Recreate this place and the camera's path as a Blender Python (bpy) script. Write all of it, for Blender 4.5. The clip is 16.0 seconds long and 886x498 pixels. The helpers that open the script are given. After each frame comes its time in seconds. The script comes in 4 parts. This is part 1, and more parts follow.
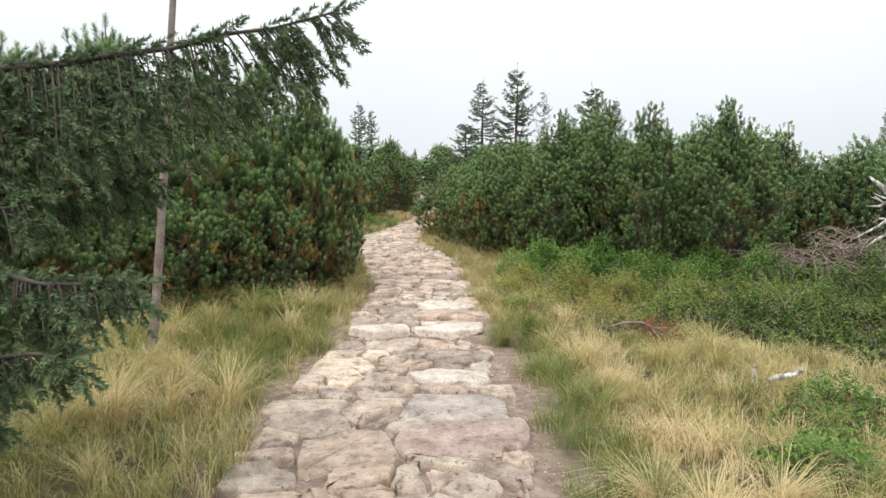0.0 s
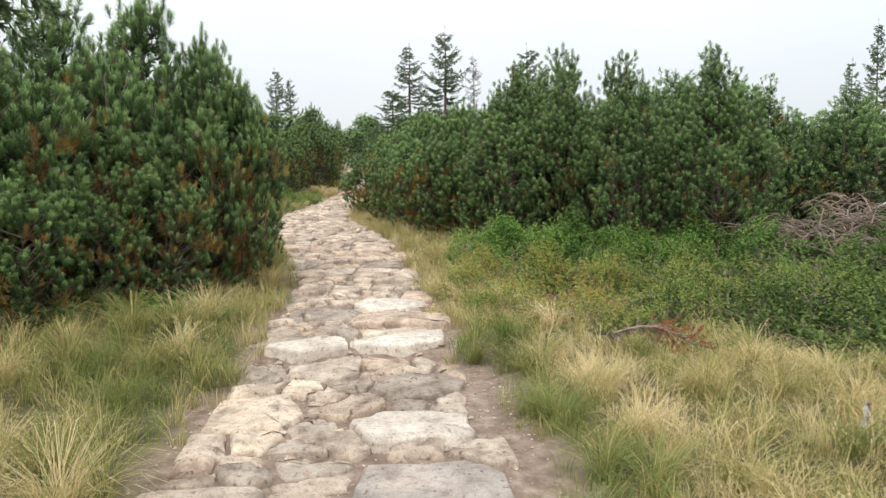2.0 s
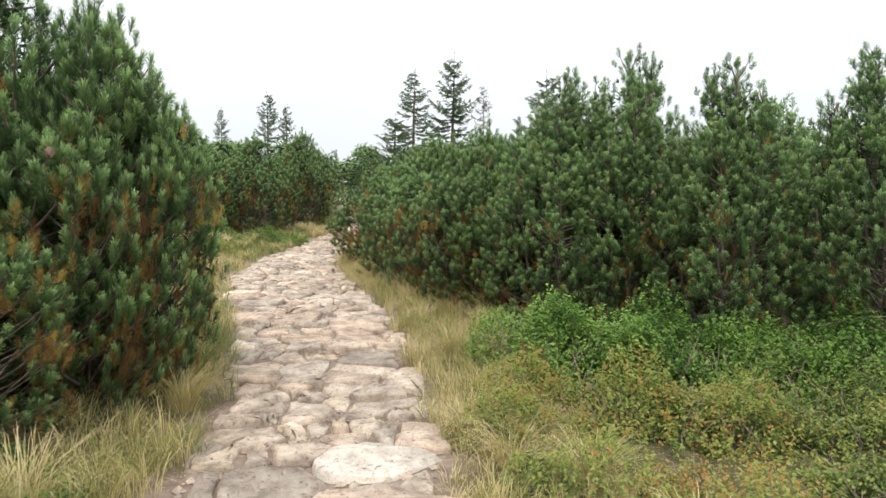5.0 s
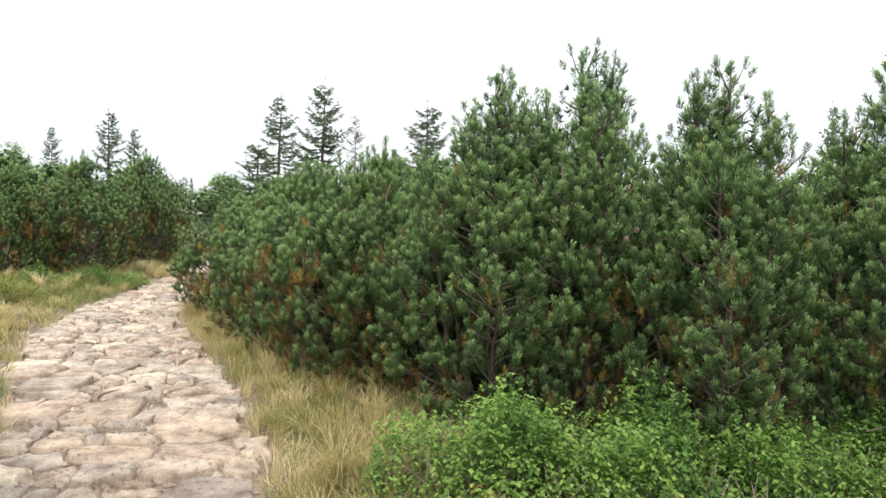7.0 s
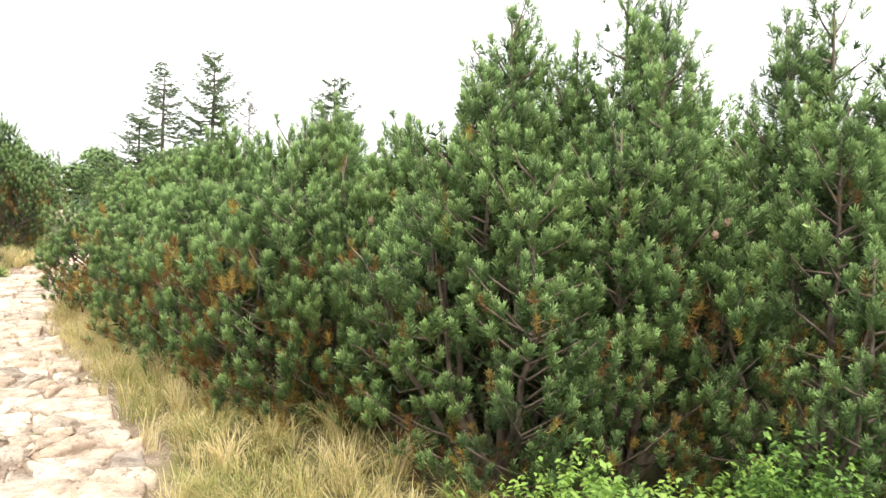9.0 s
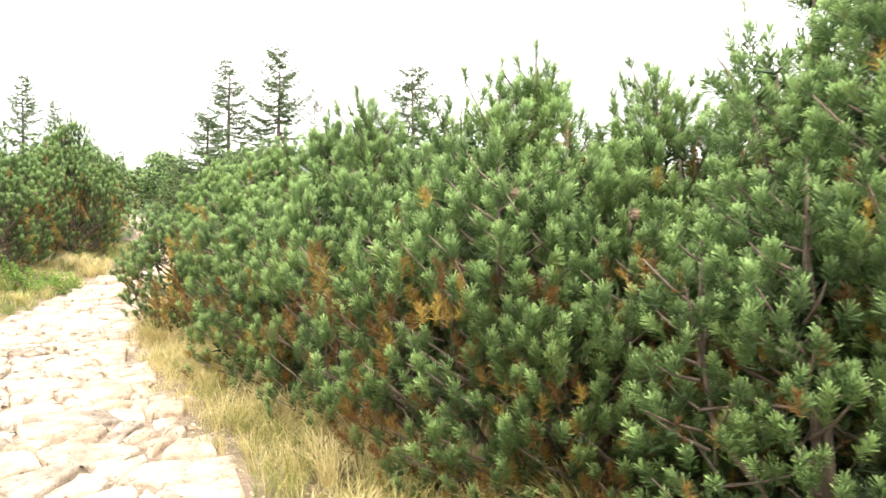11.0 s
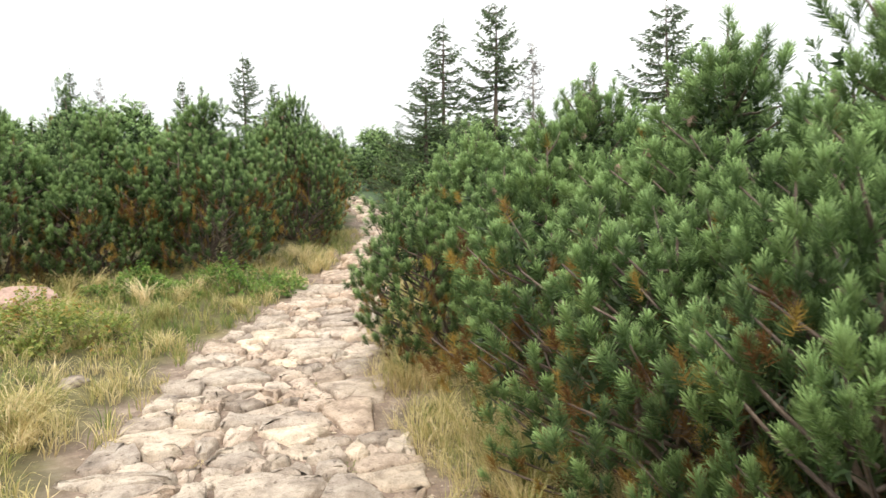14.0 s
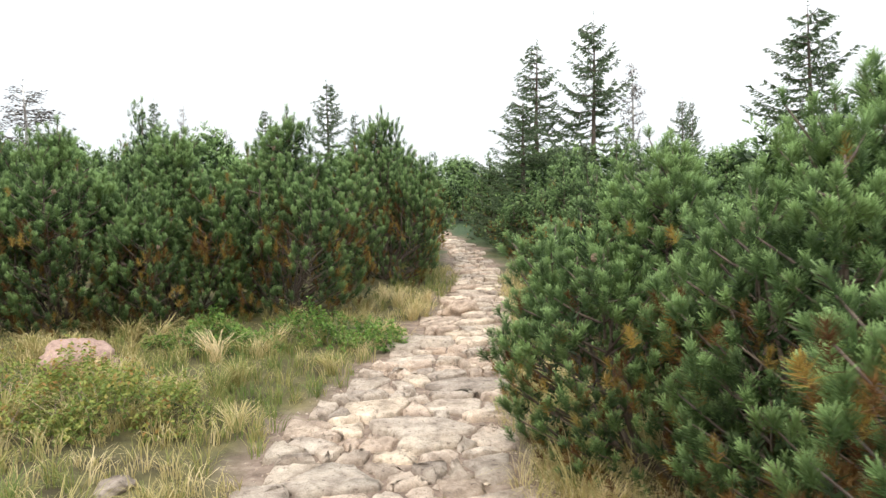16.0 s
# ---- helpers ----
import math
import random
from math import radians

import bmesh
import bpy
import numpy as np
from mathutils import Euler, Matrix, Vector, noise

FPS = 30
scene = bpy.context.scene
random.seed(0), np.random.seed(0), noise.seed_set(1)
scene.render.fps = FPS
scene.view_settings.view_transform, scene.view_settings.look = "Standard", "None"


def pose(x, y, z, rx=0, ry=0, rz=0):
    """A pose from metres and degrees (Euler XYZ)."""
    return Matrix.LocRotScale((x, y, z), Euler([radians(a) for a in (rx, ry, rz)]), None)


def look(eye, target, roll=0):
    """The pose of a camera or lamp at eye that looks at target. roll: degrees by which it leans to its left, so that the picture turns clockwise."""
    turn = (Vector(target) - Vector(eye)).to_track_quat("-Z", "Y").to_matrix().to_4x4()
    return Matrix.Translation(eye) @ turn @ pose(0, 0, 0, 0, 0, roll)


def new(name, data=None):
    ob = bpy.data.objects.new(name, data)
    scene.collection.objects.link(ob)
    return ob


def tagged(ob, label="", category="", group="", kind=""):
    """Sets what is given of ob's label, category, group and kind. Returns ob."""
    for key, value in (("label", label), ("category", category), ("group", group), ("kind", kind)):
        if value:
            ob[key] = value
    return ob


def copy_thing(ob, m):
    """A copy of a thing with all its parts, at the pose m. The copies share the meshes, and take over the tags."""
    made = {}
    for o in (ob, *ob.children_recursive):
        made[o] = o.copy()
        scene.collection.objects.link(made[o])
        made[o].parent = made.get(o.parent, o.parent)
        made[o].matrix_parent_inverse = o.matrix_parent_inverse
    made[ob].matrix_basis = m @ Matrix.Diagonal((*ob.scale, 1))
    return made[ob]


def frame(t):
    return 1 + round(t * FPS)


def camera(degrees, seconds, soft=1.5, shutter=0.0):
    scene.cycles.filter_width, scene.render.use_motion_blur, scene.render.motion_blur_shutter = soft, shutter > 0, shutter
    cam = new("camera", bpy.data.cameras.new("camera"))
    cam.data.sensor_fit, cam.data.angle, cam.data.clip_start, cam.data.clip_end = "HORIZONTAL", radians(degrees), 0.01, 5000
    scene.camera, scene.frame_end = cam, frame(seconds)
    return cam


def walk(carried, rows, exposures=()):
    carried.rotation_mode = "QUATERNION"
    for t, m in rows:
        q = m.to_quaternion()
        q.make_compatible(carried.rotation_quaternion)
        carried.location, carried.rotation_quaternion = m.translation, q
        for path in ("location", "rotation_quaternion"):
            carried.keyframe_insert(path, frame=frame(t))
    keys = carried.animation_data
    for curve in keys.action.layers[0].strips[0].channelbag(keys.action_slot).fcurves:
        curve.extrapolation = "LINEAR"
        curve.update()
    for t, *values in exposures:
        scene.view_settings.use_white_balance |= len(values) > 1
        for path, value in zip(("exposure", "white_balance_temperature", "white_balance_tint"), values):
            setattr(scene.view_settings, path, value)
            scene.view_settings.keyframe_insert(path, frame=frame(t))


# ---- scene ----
cam = camera(63.1, 16.0, 1.4, 0.18)
PATH = [
    (0, (0.023, 0.038, 1.569), (0.019, 2.035, 1.467), -0.1),
    (0.5, (-0.032, 0.479, 1.541), (0.069, 2.472, 1.401), -1.1),
    (1, (-0.067, 0.903, 1.592), (0.15, 2.884, 1.418), -1.8),
    (1.5, (-0.056, 1.367, 1.593), (0.213, 3.342, 1.426), -2.4),
    (2, (-0.136, 1.882, 1.577), (0.064, 3.864, 1.398), -1.4),
    (2.5, (-0.099, 2.308, 1.619), (0.03, 4.292, 1.402), -1.5),
    (3, (-0.053, 2.799, 1.653), (-0.018, 4.791, 1.48), -1.6),
    (3.2, (-0.051, 2.992, 1.639), (-0.034, 4.987, 1.491), -1.4),
    (5.3, (0.007, 5.18, 1.802), (0.243, 7.165, 1.724), 0.3),
    (5.5, (0.042, 5.392, 1.826), (0.297, 7.374, 1.756), 0.2),
    (6, (0.053, 5.916, 1.84), (0.433, 7.879, 1.809), 1.1),
    (6.5, (0.079, 6.425, 1.839), (0.574, 8.362, 1.844), 1.5),
    (7, (0.054, 6.909, 1.863), (0.626, 8.825, 1.882), 1.2),
    (7.5, (-0.042, 7.312, 1.926), (0.66, 9.185, 1.909), 1.3),
    (8, (-0.05, 7.737, 1.922), (0.771, 9.561, 1.915), 1.5),
    (8.2, (-0.044, 7.868, 1.951), (0.804, 9.68, 1.933), 1.6),
    (10.5, (-0.245, 9.756, 1.956), (0.599, 11.568, 1.913), 0.4),
    (11, (-0.347, 10.132, 1.957), (0.389, 11.991, 1.921), 0.2),
    (11.5, (-0.433, 10.6, 2.007), (0.237, 12.483, 1.932), 0.3),
    (12, (-0.571, 11.132, 2.05), (0.115, 13.009, 1.966), 0.8),
    (12.5, (-0.613, 11.588, 2.069), (-0.014, 13.495, 1.981), 0.2),
    (13, (-0.665, 11.956, 2.094), (-0.192, 13.898, 2.008), -0.2),
    (13.5, (-0.679, 12.34, 2.127), (-0.293, 14.299, 2.016), -0.5),
    (14, (-0.633, 12.798, 2.132), (-0.42, 14.784, 2.021), -1.2),
    (14.5, (-0.71, 13.141, 2.154), (-0.633, 15.137, 2.047), -0.4),
    (15, (-0.83, 13.51, 2.217), (-0.729, 15.506, 2.132), -0.4),
    (15.5, (-0.941, 13.857, 2.25), (-0.856, 15.854, 2.193), -0.6),
    (16, (-1.031, 14.394, 2.192), (-1.016, 16.394, 2.174), -1.0),
]
walk(cam, [(t, look(eye, target, roll)) for t, eye, target, roll in PATH],
     [(0, 0.2, 6500, 10), (3, 0.2, 6550, 10), (5.5, 0.35, 6550, 10), (7.0, 0.45, 6550, 10), (8.0, 0.6, 6650, 10), (10.3, 1.74, 7200, 10), (11.0, 1.56, 7200, 10), (12.0, 1.1, 7100, 10), (12.6, 0.96, 7100, 10),
      (13.5, 0.7, 6950, 10), (14.5, 0.55, 6750, 10), (16, 0.45, 6600, 10)])
# ---- light ----
SUN_AZ, SUN_EL = 200.0, 55.0
sky_world = bpy.data.worlds.new("overcast_sky")
scene.world = sky_world
sky_world.use_nodes = True
wn, wl = sky_world.node_tree.nodes, sky_world.node_tree.links
wn.clear()
w_out = wn.new("ShaderNodeOutputWorld")
w_bg = wn.new("ShaderNodeBackground")
w_sky = wn.new("ShaderNodeTexSky")
w_sky.sky_type, w_sky.sun_disc = "NISHITA", False
w_sky.sun_elevation, w_sky.sun_rotation = radians(SUN_EL), radians(SUN_AZ)
w_sky.air_density, w_sky.dust_density, w_sky.altitude = 1.0, 4.0, 1300
w_cloud = wn.new("ShaderNodeTexNoise")
w_cloud.inputs["Scale"].default_value, w_cloud.inputs["Detail"].default_value = 1.6, 5
w_ramp = wn.new("ShaderNodeValToRGB")
w_ramp.color_ramp.elements[0].position, w_ramp.color_ramp.elements[0].color = 0.3, (8.3, 8.85, 9.3, 1)
w_ramp.color_ramp.elements[1].position, w_ramp.color_ramp.elements[1].color = 0.7, (9.6, 9.8, 9.9, 1)
w_mix = wn.new("ShaderNodeMixRGB")
w_mix.inputs[0].default_value = 0.85
wl.new(w_cloud.outputs["Fac"], w_ramp.inputs[0])
wl.new(w_sky.outputs[0], w_mix.inputs[1])
wl.new(w_ramp.outputs[0], w_mix.inputs[2])
w_co = wn.new("ShaderNodeTexCoord")
w_xyz = wn.new("ShaderNodeSeparateXYZ")
w_up = wn.new("ShaderNodeMath")
w_up.operation, w_up.use_clamp = "MAXIMUM", False
w_up.inputs[1].default_value = 0.0
w_rise = wn.new("ShaderNodeMath")
w_rise.operation = "MULTIPLY_ADD"
w_rise.inputs[1].default_value, w_rise.inputs[2].default_value = 0.14, 0.077
wl.new(w_co.outputs["Generated"], w_xyz.inputs[0])
wl.new(w_xyz.outputs["Z"], w_up.inputs[0])
wl.new(w_up.outputs[0], w_rise.inputs[0])
wl.new(w_mix.outputs[0], w_bg.inputs[0])
wl.new(w_rise.outputs[0], w_bg.inputs[1])
wl.new(w_bg.outputs[0], w_out.inputs[0])

sun = new("sun", bpy.data.lights.new("sun", "SUN"))
sun.data.energy, sun.data.angle, sun.data.color = 1.5, radians(25), (1.0, 0.92, 0.8)
sun_way = Vector((math.sin(radians(SUN_AZ)) * math.cos(radians(SUN_EL)), math.cos(radians(SUN_AZ)) * math.cos(radians(SUN_EL)), math.sin(radians(SUN_EL))))
sun.matrix_world = look(sun_way * 60, (0, 0, 0))


# ---- materials ----
def material(name):
    mat = bpy.data.materials.new(name)
    mat.use_nodes = True
    nt = mat.node_tree
    nt.nodes.clear()
    return mat, nt, nt.nodes.new("ShaderNodeOutputMaterial")


def ramp_node(nt, fac, stops):
    r = nt.nodes.new("ShaderNodeValToRGB")
    els = r.color_ramp.elements
    while len(els) < len(stops):
        els.new(0.5)
    for e, (p, c) in zip(els, stops):
        e.position, e.color = p, (*c, 1)
    nt.links.new(fac, r.inputs[0])
    return r.outputs[0]


def noise_node(nt, scale, detail=4, rough=0.6, coords="Object"):
    n = nt.nodes.new("ShaderNodeTexNoise")
    n.inputs["Scale"].default_value, n.inputs["Detail"].default_value, n.inputs["Roughness"].default_value = scale, detail, rough
    if coords == "World":
        g = nt.nodes.new("ShaderNodeNewGeometry")
        nt.links.new(g.outputs["Position"], n.inputs["Vector"])
    else:
        c = nt.nodes.new("ShaderNodeTexCoord")
        nt.links.new(c.outputs[coords], n.inputs["Vector"])
    return n.outputs["Fac"]


def mix_node(nt, fac, a, b, blend="MIX"):
    m = nt.nodes.new("ShaderNodeMixRGB")
    m.blend_type = blend
    for value, socket in ((fac, m.inputs[0]), (a, m.inputs[1]), (b, m.inputs[2])):
        if isinstance(value, (int, float)):
            socket.default_value = value
        elif isinstance(value, tuple):
            socket.default_value = (*value, 1)
        else:
            nt.links.new(value, socket)
    return m.outputs[0]


def attr_node(nt, name):
    a = nt.nodes.new("ShaderNodeAttribute")
    a.attribute_name = name
    return a.outputs["Fac"]


def leafy(name, stops, tip=None, gloss=0.5, through_light=0.25, patch=0.0, patch_scale=0.9):
    """Thin plant matter: its tone from shoot to shoot, paler towards the tip, some light passing through."""
    mat, nt, out = material(name)
    tone = attr_node(nt, "tone")
    if patch:
        n = noise_node(nt, patch_scale, 2, 0.5, "World")
        m = nt.nodes.new("ShaderNodeMath")
        m.operation = "MULTIPLY_ADD"
        nt.links.new(n, m.inputs[0])
        m.inputs[1].default_value = patch
        s = nt.nodes.new("ShaderNodeMath")
        s.operation = "SUBTRACT"
        nt.links.new(tone, s.inputs[0])
        s.inputs[1].default_value = patch * 0.5
        nt.links.new(s.outputs[0], m.inputs[2])
        tone = m.outputs[0]
    col = ramp_node(nt, tone, stops)
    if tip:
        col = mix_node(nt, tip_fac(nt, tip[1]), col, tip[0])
    p = nt.nodes.new("ShaderNodeBsdfPrincipled")
    p.inputs["Roughness"].default_value = gloss
    p.inputs["Specular IOR Level"].default_value = 0.25
    nt.links.new(col, p.inputs["Base Color"])
    t = nt.nodes.new("ShaderNodeBsdfTranslucent")
    nt.links.new(col, t.inputs["Color"])
    mx = nt.nodes.new("ShaderNodeMixShader")
    mx.inputs[0].default_value = through_light
    nt.links.new(p.outputs[0], mx.inputs[1])
    nt.links.new(t.outputs[0], mx.inputs[2])
    nt.links.new(mx.outputs[0], out.inputs[0])
    return mat


def tip_fac(nt, amount):
    m = nt.nodes.new("ShaderNodeMath")
    m.operation = "MULTIPLY"
    nt.links.new(attr_node(nt, "along"), m.inputs[0])
    m.inputs[1].default_value = amount
    return m.outputs[0]


def surface(name, stops, scale=6.0, fine=60.0, gloss=0.85, bump=0.4, spread=None, coords="Object", dist=0.01, pits=0.0):
    """Stone, bark, earth: colour by coarse noise, speckled by fine noise, with relief. spread: tints from piece to piece."""
    mat, nt, out = material(name)
    coarse = noise_node(nt, scale, 5, 0.6, coords)
    grain = noise_node(nt, fine, 4, 0.7, coords)
    col = ramp_node(nt, coarse, stops)
    speck = ramp_node(nt, grain, [(0.25, (0.5, 0.48, 0.46)), (0.5, (1, 1, 1)), (0.75, (1.3, 1.28, 1.25))])
    col = mix_node(nt, 0.7, col, speck, "MULTIPLY")
    stain = ramp_node(nt, noise_node(nt, scale * 3.1, 6, 0.75, coords), [(0.36, (0.6, 0.57, 0.53)), (0.5, (1, 1, 1)), (0.7, (1.12, 1.1, 1.08))])
    col = mix_node(nt, 0.7, col, stain, "MULTIPLY")
    if pits:
        hole = ramp_node(nt, noise_node(nt, 30, 3, 0.55, coords), [(0.3, (0.3, 0.26, 0.24)), (0.4, (1, 1, 1))])
        col = mix_node(nt, pits, col, hole, "MULTIPLY")
        blot = ramp_node(nt, noise_node(nt, 2.3, 5, 0.65, coords), [(0.36, (0.72, 0.69, 0.66)), (0.55, (1, 1, 1)), (0.7, (1.15, 1.1, 1.04))])
        col = mix_node(nt, pits, col, blot, "MULTIPLY")
    if spread:
        oi = nt.nodes.new("ShaderNodeObjectInfo")
        isl = nt.nodes.new("ShaderNodeNewGeometry")
        add = nt.nodes.new("ShaderNodeMath")
        add.operation = "ADD"
        nt.links.new(oi.outputs["Random"], add.inputs[0])
        nt.links.new(isl.outputs["Random Per Island"], add.inputs[1])
        fr = nt.nodes.new("ShaderNodeMath")
        fr.operation = "FRACT"
        nt.links.new(add.outputs[0], fr.inputs[0])
        col = mix_node(nt, 1.0, col, ramp_node(nt, fr.outputs[0], spread), "MULTIPLY")
    p = nt.nodes.new("ShaderNodeBsdfPrincipled")
    p.inputs["Roughness"].default_value = gloss
    nt.links.new(col, p.inputs["Base Color"])
    both = mix_node(nt, 0.5, coarse, grain)
    b = nt.nodes.new("ShaderNodeBump")
    b.inputs["Strength"].default_value, b.inputs["Distance"].default_value = bump, dist
    nt.links.new(both, b.inputs["Height"])
    nt.links.new(b.outputs[0], p.inputs["Normal"])
    nt.links.new(p.outputs[0], out.inputs[0])
    return mat, nt, p, col


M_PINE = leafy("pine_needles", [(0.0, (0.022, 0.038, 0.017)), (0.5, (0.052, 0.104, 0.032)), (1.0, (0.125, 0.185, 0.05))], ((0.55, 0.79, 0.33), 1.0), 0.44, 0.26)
M_PINE_DEAD = leafy("withered_needles", [(0.0, (0.1, 0.045, 0.02)), (0.5, (0.2, 0.105, 0.035)), (1.0, (0.46, 0.33, 0.08))], None, 0.7, 0.25)
M_SPRUCE = leafy("spruce_needles", [(0.0, (0.038, 0.06, 0.03)), (0.6, (0.085, 0.13, 0.062)), (1.0, (0.145, 0.195, 0.09))], ((0.25, 0.34, 0.18), 0.85), 0.5, 0.3)
M_SPRUCE_GREY = leafy("bare_spruce_twigs", [(0.0, (0.075, 0.065, 0.055)), (1.0, (0.17, 0.155, 0.135))], None, 0.8, 0.0)
M_GRASS = leafy("grass_blades", [(0.0, (0.15, 0.22, 0.06)), (0.35, (0.27, 0.29, 0.09)), (0.6, (0.54, 0.45, 0.2)), (1.0, (0.79, 0.655, 0.4))], None, 0.6, 0.4, 0.45, 1.3)
M_RUST = leafy("rust_red_needles", [(0.0, (0.2, 0.05, 0.025)), (1.0, (0.5, 0.17, 0.07))], None, 0.7, 0.2)
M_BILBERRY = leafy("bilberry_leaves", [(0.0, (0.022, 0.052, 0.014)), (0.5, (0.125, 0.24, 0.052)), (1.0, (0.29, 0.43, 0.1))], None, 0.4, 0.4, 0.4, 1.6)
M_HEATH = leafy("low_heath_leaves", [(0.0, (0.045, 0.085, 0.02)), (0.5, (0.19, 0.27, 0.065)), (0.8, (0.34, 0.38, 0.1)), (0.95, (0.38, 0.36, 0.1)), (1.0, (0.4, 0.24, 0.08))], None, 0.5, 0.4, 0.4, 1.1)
M_BARK = surface("pine_bark", [(0.3, (0.07, 0.05, 0.04)), (0.7, (0.2, 0.155, 0.125))], 9, 70, 0.9, 0.6)[0]


def deadwood():
    mat, nt, p, col = surface("weathered_deadwood", [(0.3, (0.09, 0.07, 0.06)), (0.46, (0.36, 0.33, 0.31)), (0.6, (0.76, 0.74, 0.71))], 3, 60, 0.85, 1.0)
    m = nt.nodes.new("ShaderNodeMapping")
    m.inputs["Scale"].default_value = (9, 9, 0.9)
    c = nt.nodes.new("ShaderNodeTexCoord")
    nt.links.new(c.outputs["Object"], m.inputs["Vector"])
    for n in list(nt.nodes):
        if n.bl_idname == "ShaderNodeTexNoise" and n.inputs["Scale"].default_value < 10:
            nt.links.new(m.outputs[0], n.inputs["Vector"])
    return mat


M_DEADWOOD = deadwood()
M_TWIG = surface("dry_brown_twigs", [(0.3, (0.16, 0.115, 0.09)), (0.7, (0.4, 0.32, 0.27))], 7, 60, 0.9, 0.4)[0]
M_CONE = surface("pine_cone_scales", [(0.3, (0.16, 0.1, 0.07)), (0.7, (0.38, 0.27, 0.2))], 60, 160, 0.7, 0.6)[0]
M_POLE = surface("old_wooden_pole", [(0.3, (0.16, 0.12, 0.1)), (0.7, (0.3, 0.25, 0.22))], 12, 90, 0.85, 0.4)[0]
STONE_STOPS = [(0.3, (0.3, 0.245, 0.2)), (0.48, (0.57, 0.485, 0.41)), (0.7, (0.78, 0.69, 0.59))]
M_STONE = surface("granite_flagstone", STONE_STOPS, 6, 115, 0.85, 1.0,
                  [(0.0, (0.62, 0.6, 0.59)), (0.3, (0.95, 0.93, 0.9)), (0.5, (1.02, 0.94, 0.88)), (0.62, (0.86, 0.77, 0.7)), (0.8, (0.8, 0.79, 0.77)), (1.0, (1.25, 1.2, 1.1))], "World", 0.02, 0.8)[0]
M_STONE_PALE = surface("pale_flagstone", [(0.28, (0.46, 0.4, 0.34)), (0.45, (0.7, 0.62, 0.54)), (0.7, (0.82, 0.74, 0.655))], 6, 115, 0.85, 1.0, None, "World", 0.02, 0.8)[0]
M_STONE_GREY = surface("grey_flagstone", [(0.3, (0.27, 0.23, 0.2)), (0.48, (0.43, 0.375, 0.335)), (0.7, (0.56, 0.5, 0.445))], 6, 115, 0.85, 1.0, None, "World", 0.02, 0.8)[0]
M_STONE_RED = surface("reddish_flagstone", [(0.3, (0.27, 0.19, 0.16)), (0.48, (0.44, 0.33, 0.285)), (0.7, (0.58, 0.47, 0.41))], 6, 115, 0.85, 1.0, None, "World", 0.02, 0.8)[0]
M_SPRUCE_BARK = surface("spruce_bark", [(0.3, (0.04, 0.032, 0.026)), (0.7, (0.11, 0.09, 0.075))], 9, 70, 0.9, 0.6)[0]
M_BOULDER = surface("pink_granite", [(0.3, (0.26, 0.165, 0.135)), (0.7, (0.5, 0.345, 0.285))], 5, 60, 0.85, 0.8)[0]


def ground_material():
    mat, nt, p, col = surface("peaty_soil_and_litter", [(0.3, (0.06, 0.045, 0.025)), (0.5, (0.11, 0.1, 0.04)), (0.7, (0.2, 0.17, 0.07))], 2.5, 45, 0.95, 0.8, None, "World", 0.03)
    dirt = ramp_node(nt, noise_node(nt, 9, 6, 0.7, "World"), [(0.3, (0.12, 0.082, 0.06)), (0.52, (0.245, 0.18, 0.138)), (0.75, (0.42, 0.34, 0.275))])
    far = ramp_node(nt, noise_node(nt, 1.5, 6, 0.7, "World"), [(0.3, (0.025, 0.05, 0.02)), (0.7, (0.06, 0.1, 0.035))])
    c = mix_node(nt, attr_node(nt, "dirt"), col, dirt)
    c = mix_node(nt, attr_node(nt, "far"), c, far)
    nt.links.new(c, p.inputs["Base Color"])
    return mat


M_GROUND = ground_material()


# ---- mesh helpers ----
def tri_mesh(name, verts, faces, mat, attrs=None, smooth=False):
    """A mesh from arrays of points and triangles, with point attributes."""
    me = bpy.data.meshes.new(name)
    verts, faces = np.asarray(verts, dtype=np.float32), np.asarray(faces, dtype=np.int32)
    me.vertices.add(len(verts))
    me.vertices.foreach_set("co", verts.ravel())
    me.loops.add(faces.size)
    me.loops.foreach_set("vertex_index", faces.ravel())
    me.polygons.add(len(faces))
    me.polygons.foreach_set("loop_start", np.arange(0, faces.size, 3, dtype=np.int32))
    me.polygons.foreach_set("use_smooth", np.full(len(faces), smooth))
    for key, values in (attrs or {}).items():
        me.attributes.new(key, "FLOAT", "POINT").data.foreach_set("value", np.asarray(values, dtype=np.float32))
    me.materials.append(mat)
    me.update(calc_edges=True)
    return me


def part(name, me, parent, label=""):
    ob = new(name, me)
    ob.parent = parent
    return tagged(ob, label)


def unit(a):
    return a / np.maximum(np.linalg.norm(a, axis=-1, keepdims=True), 1e-9)


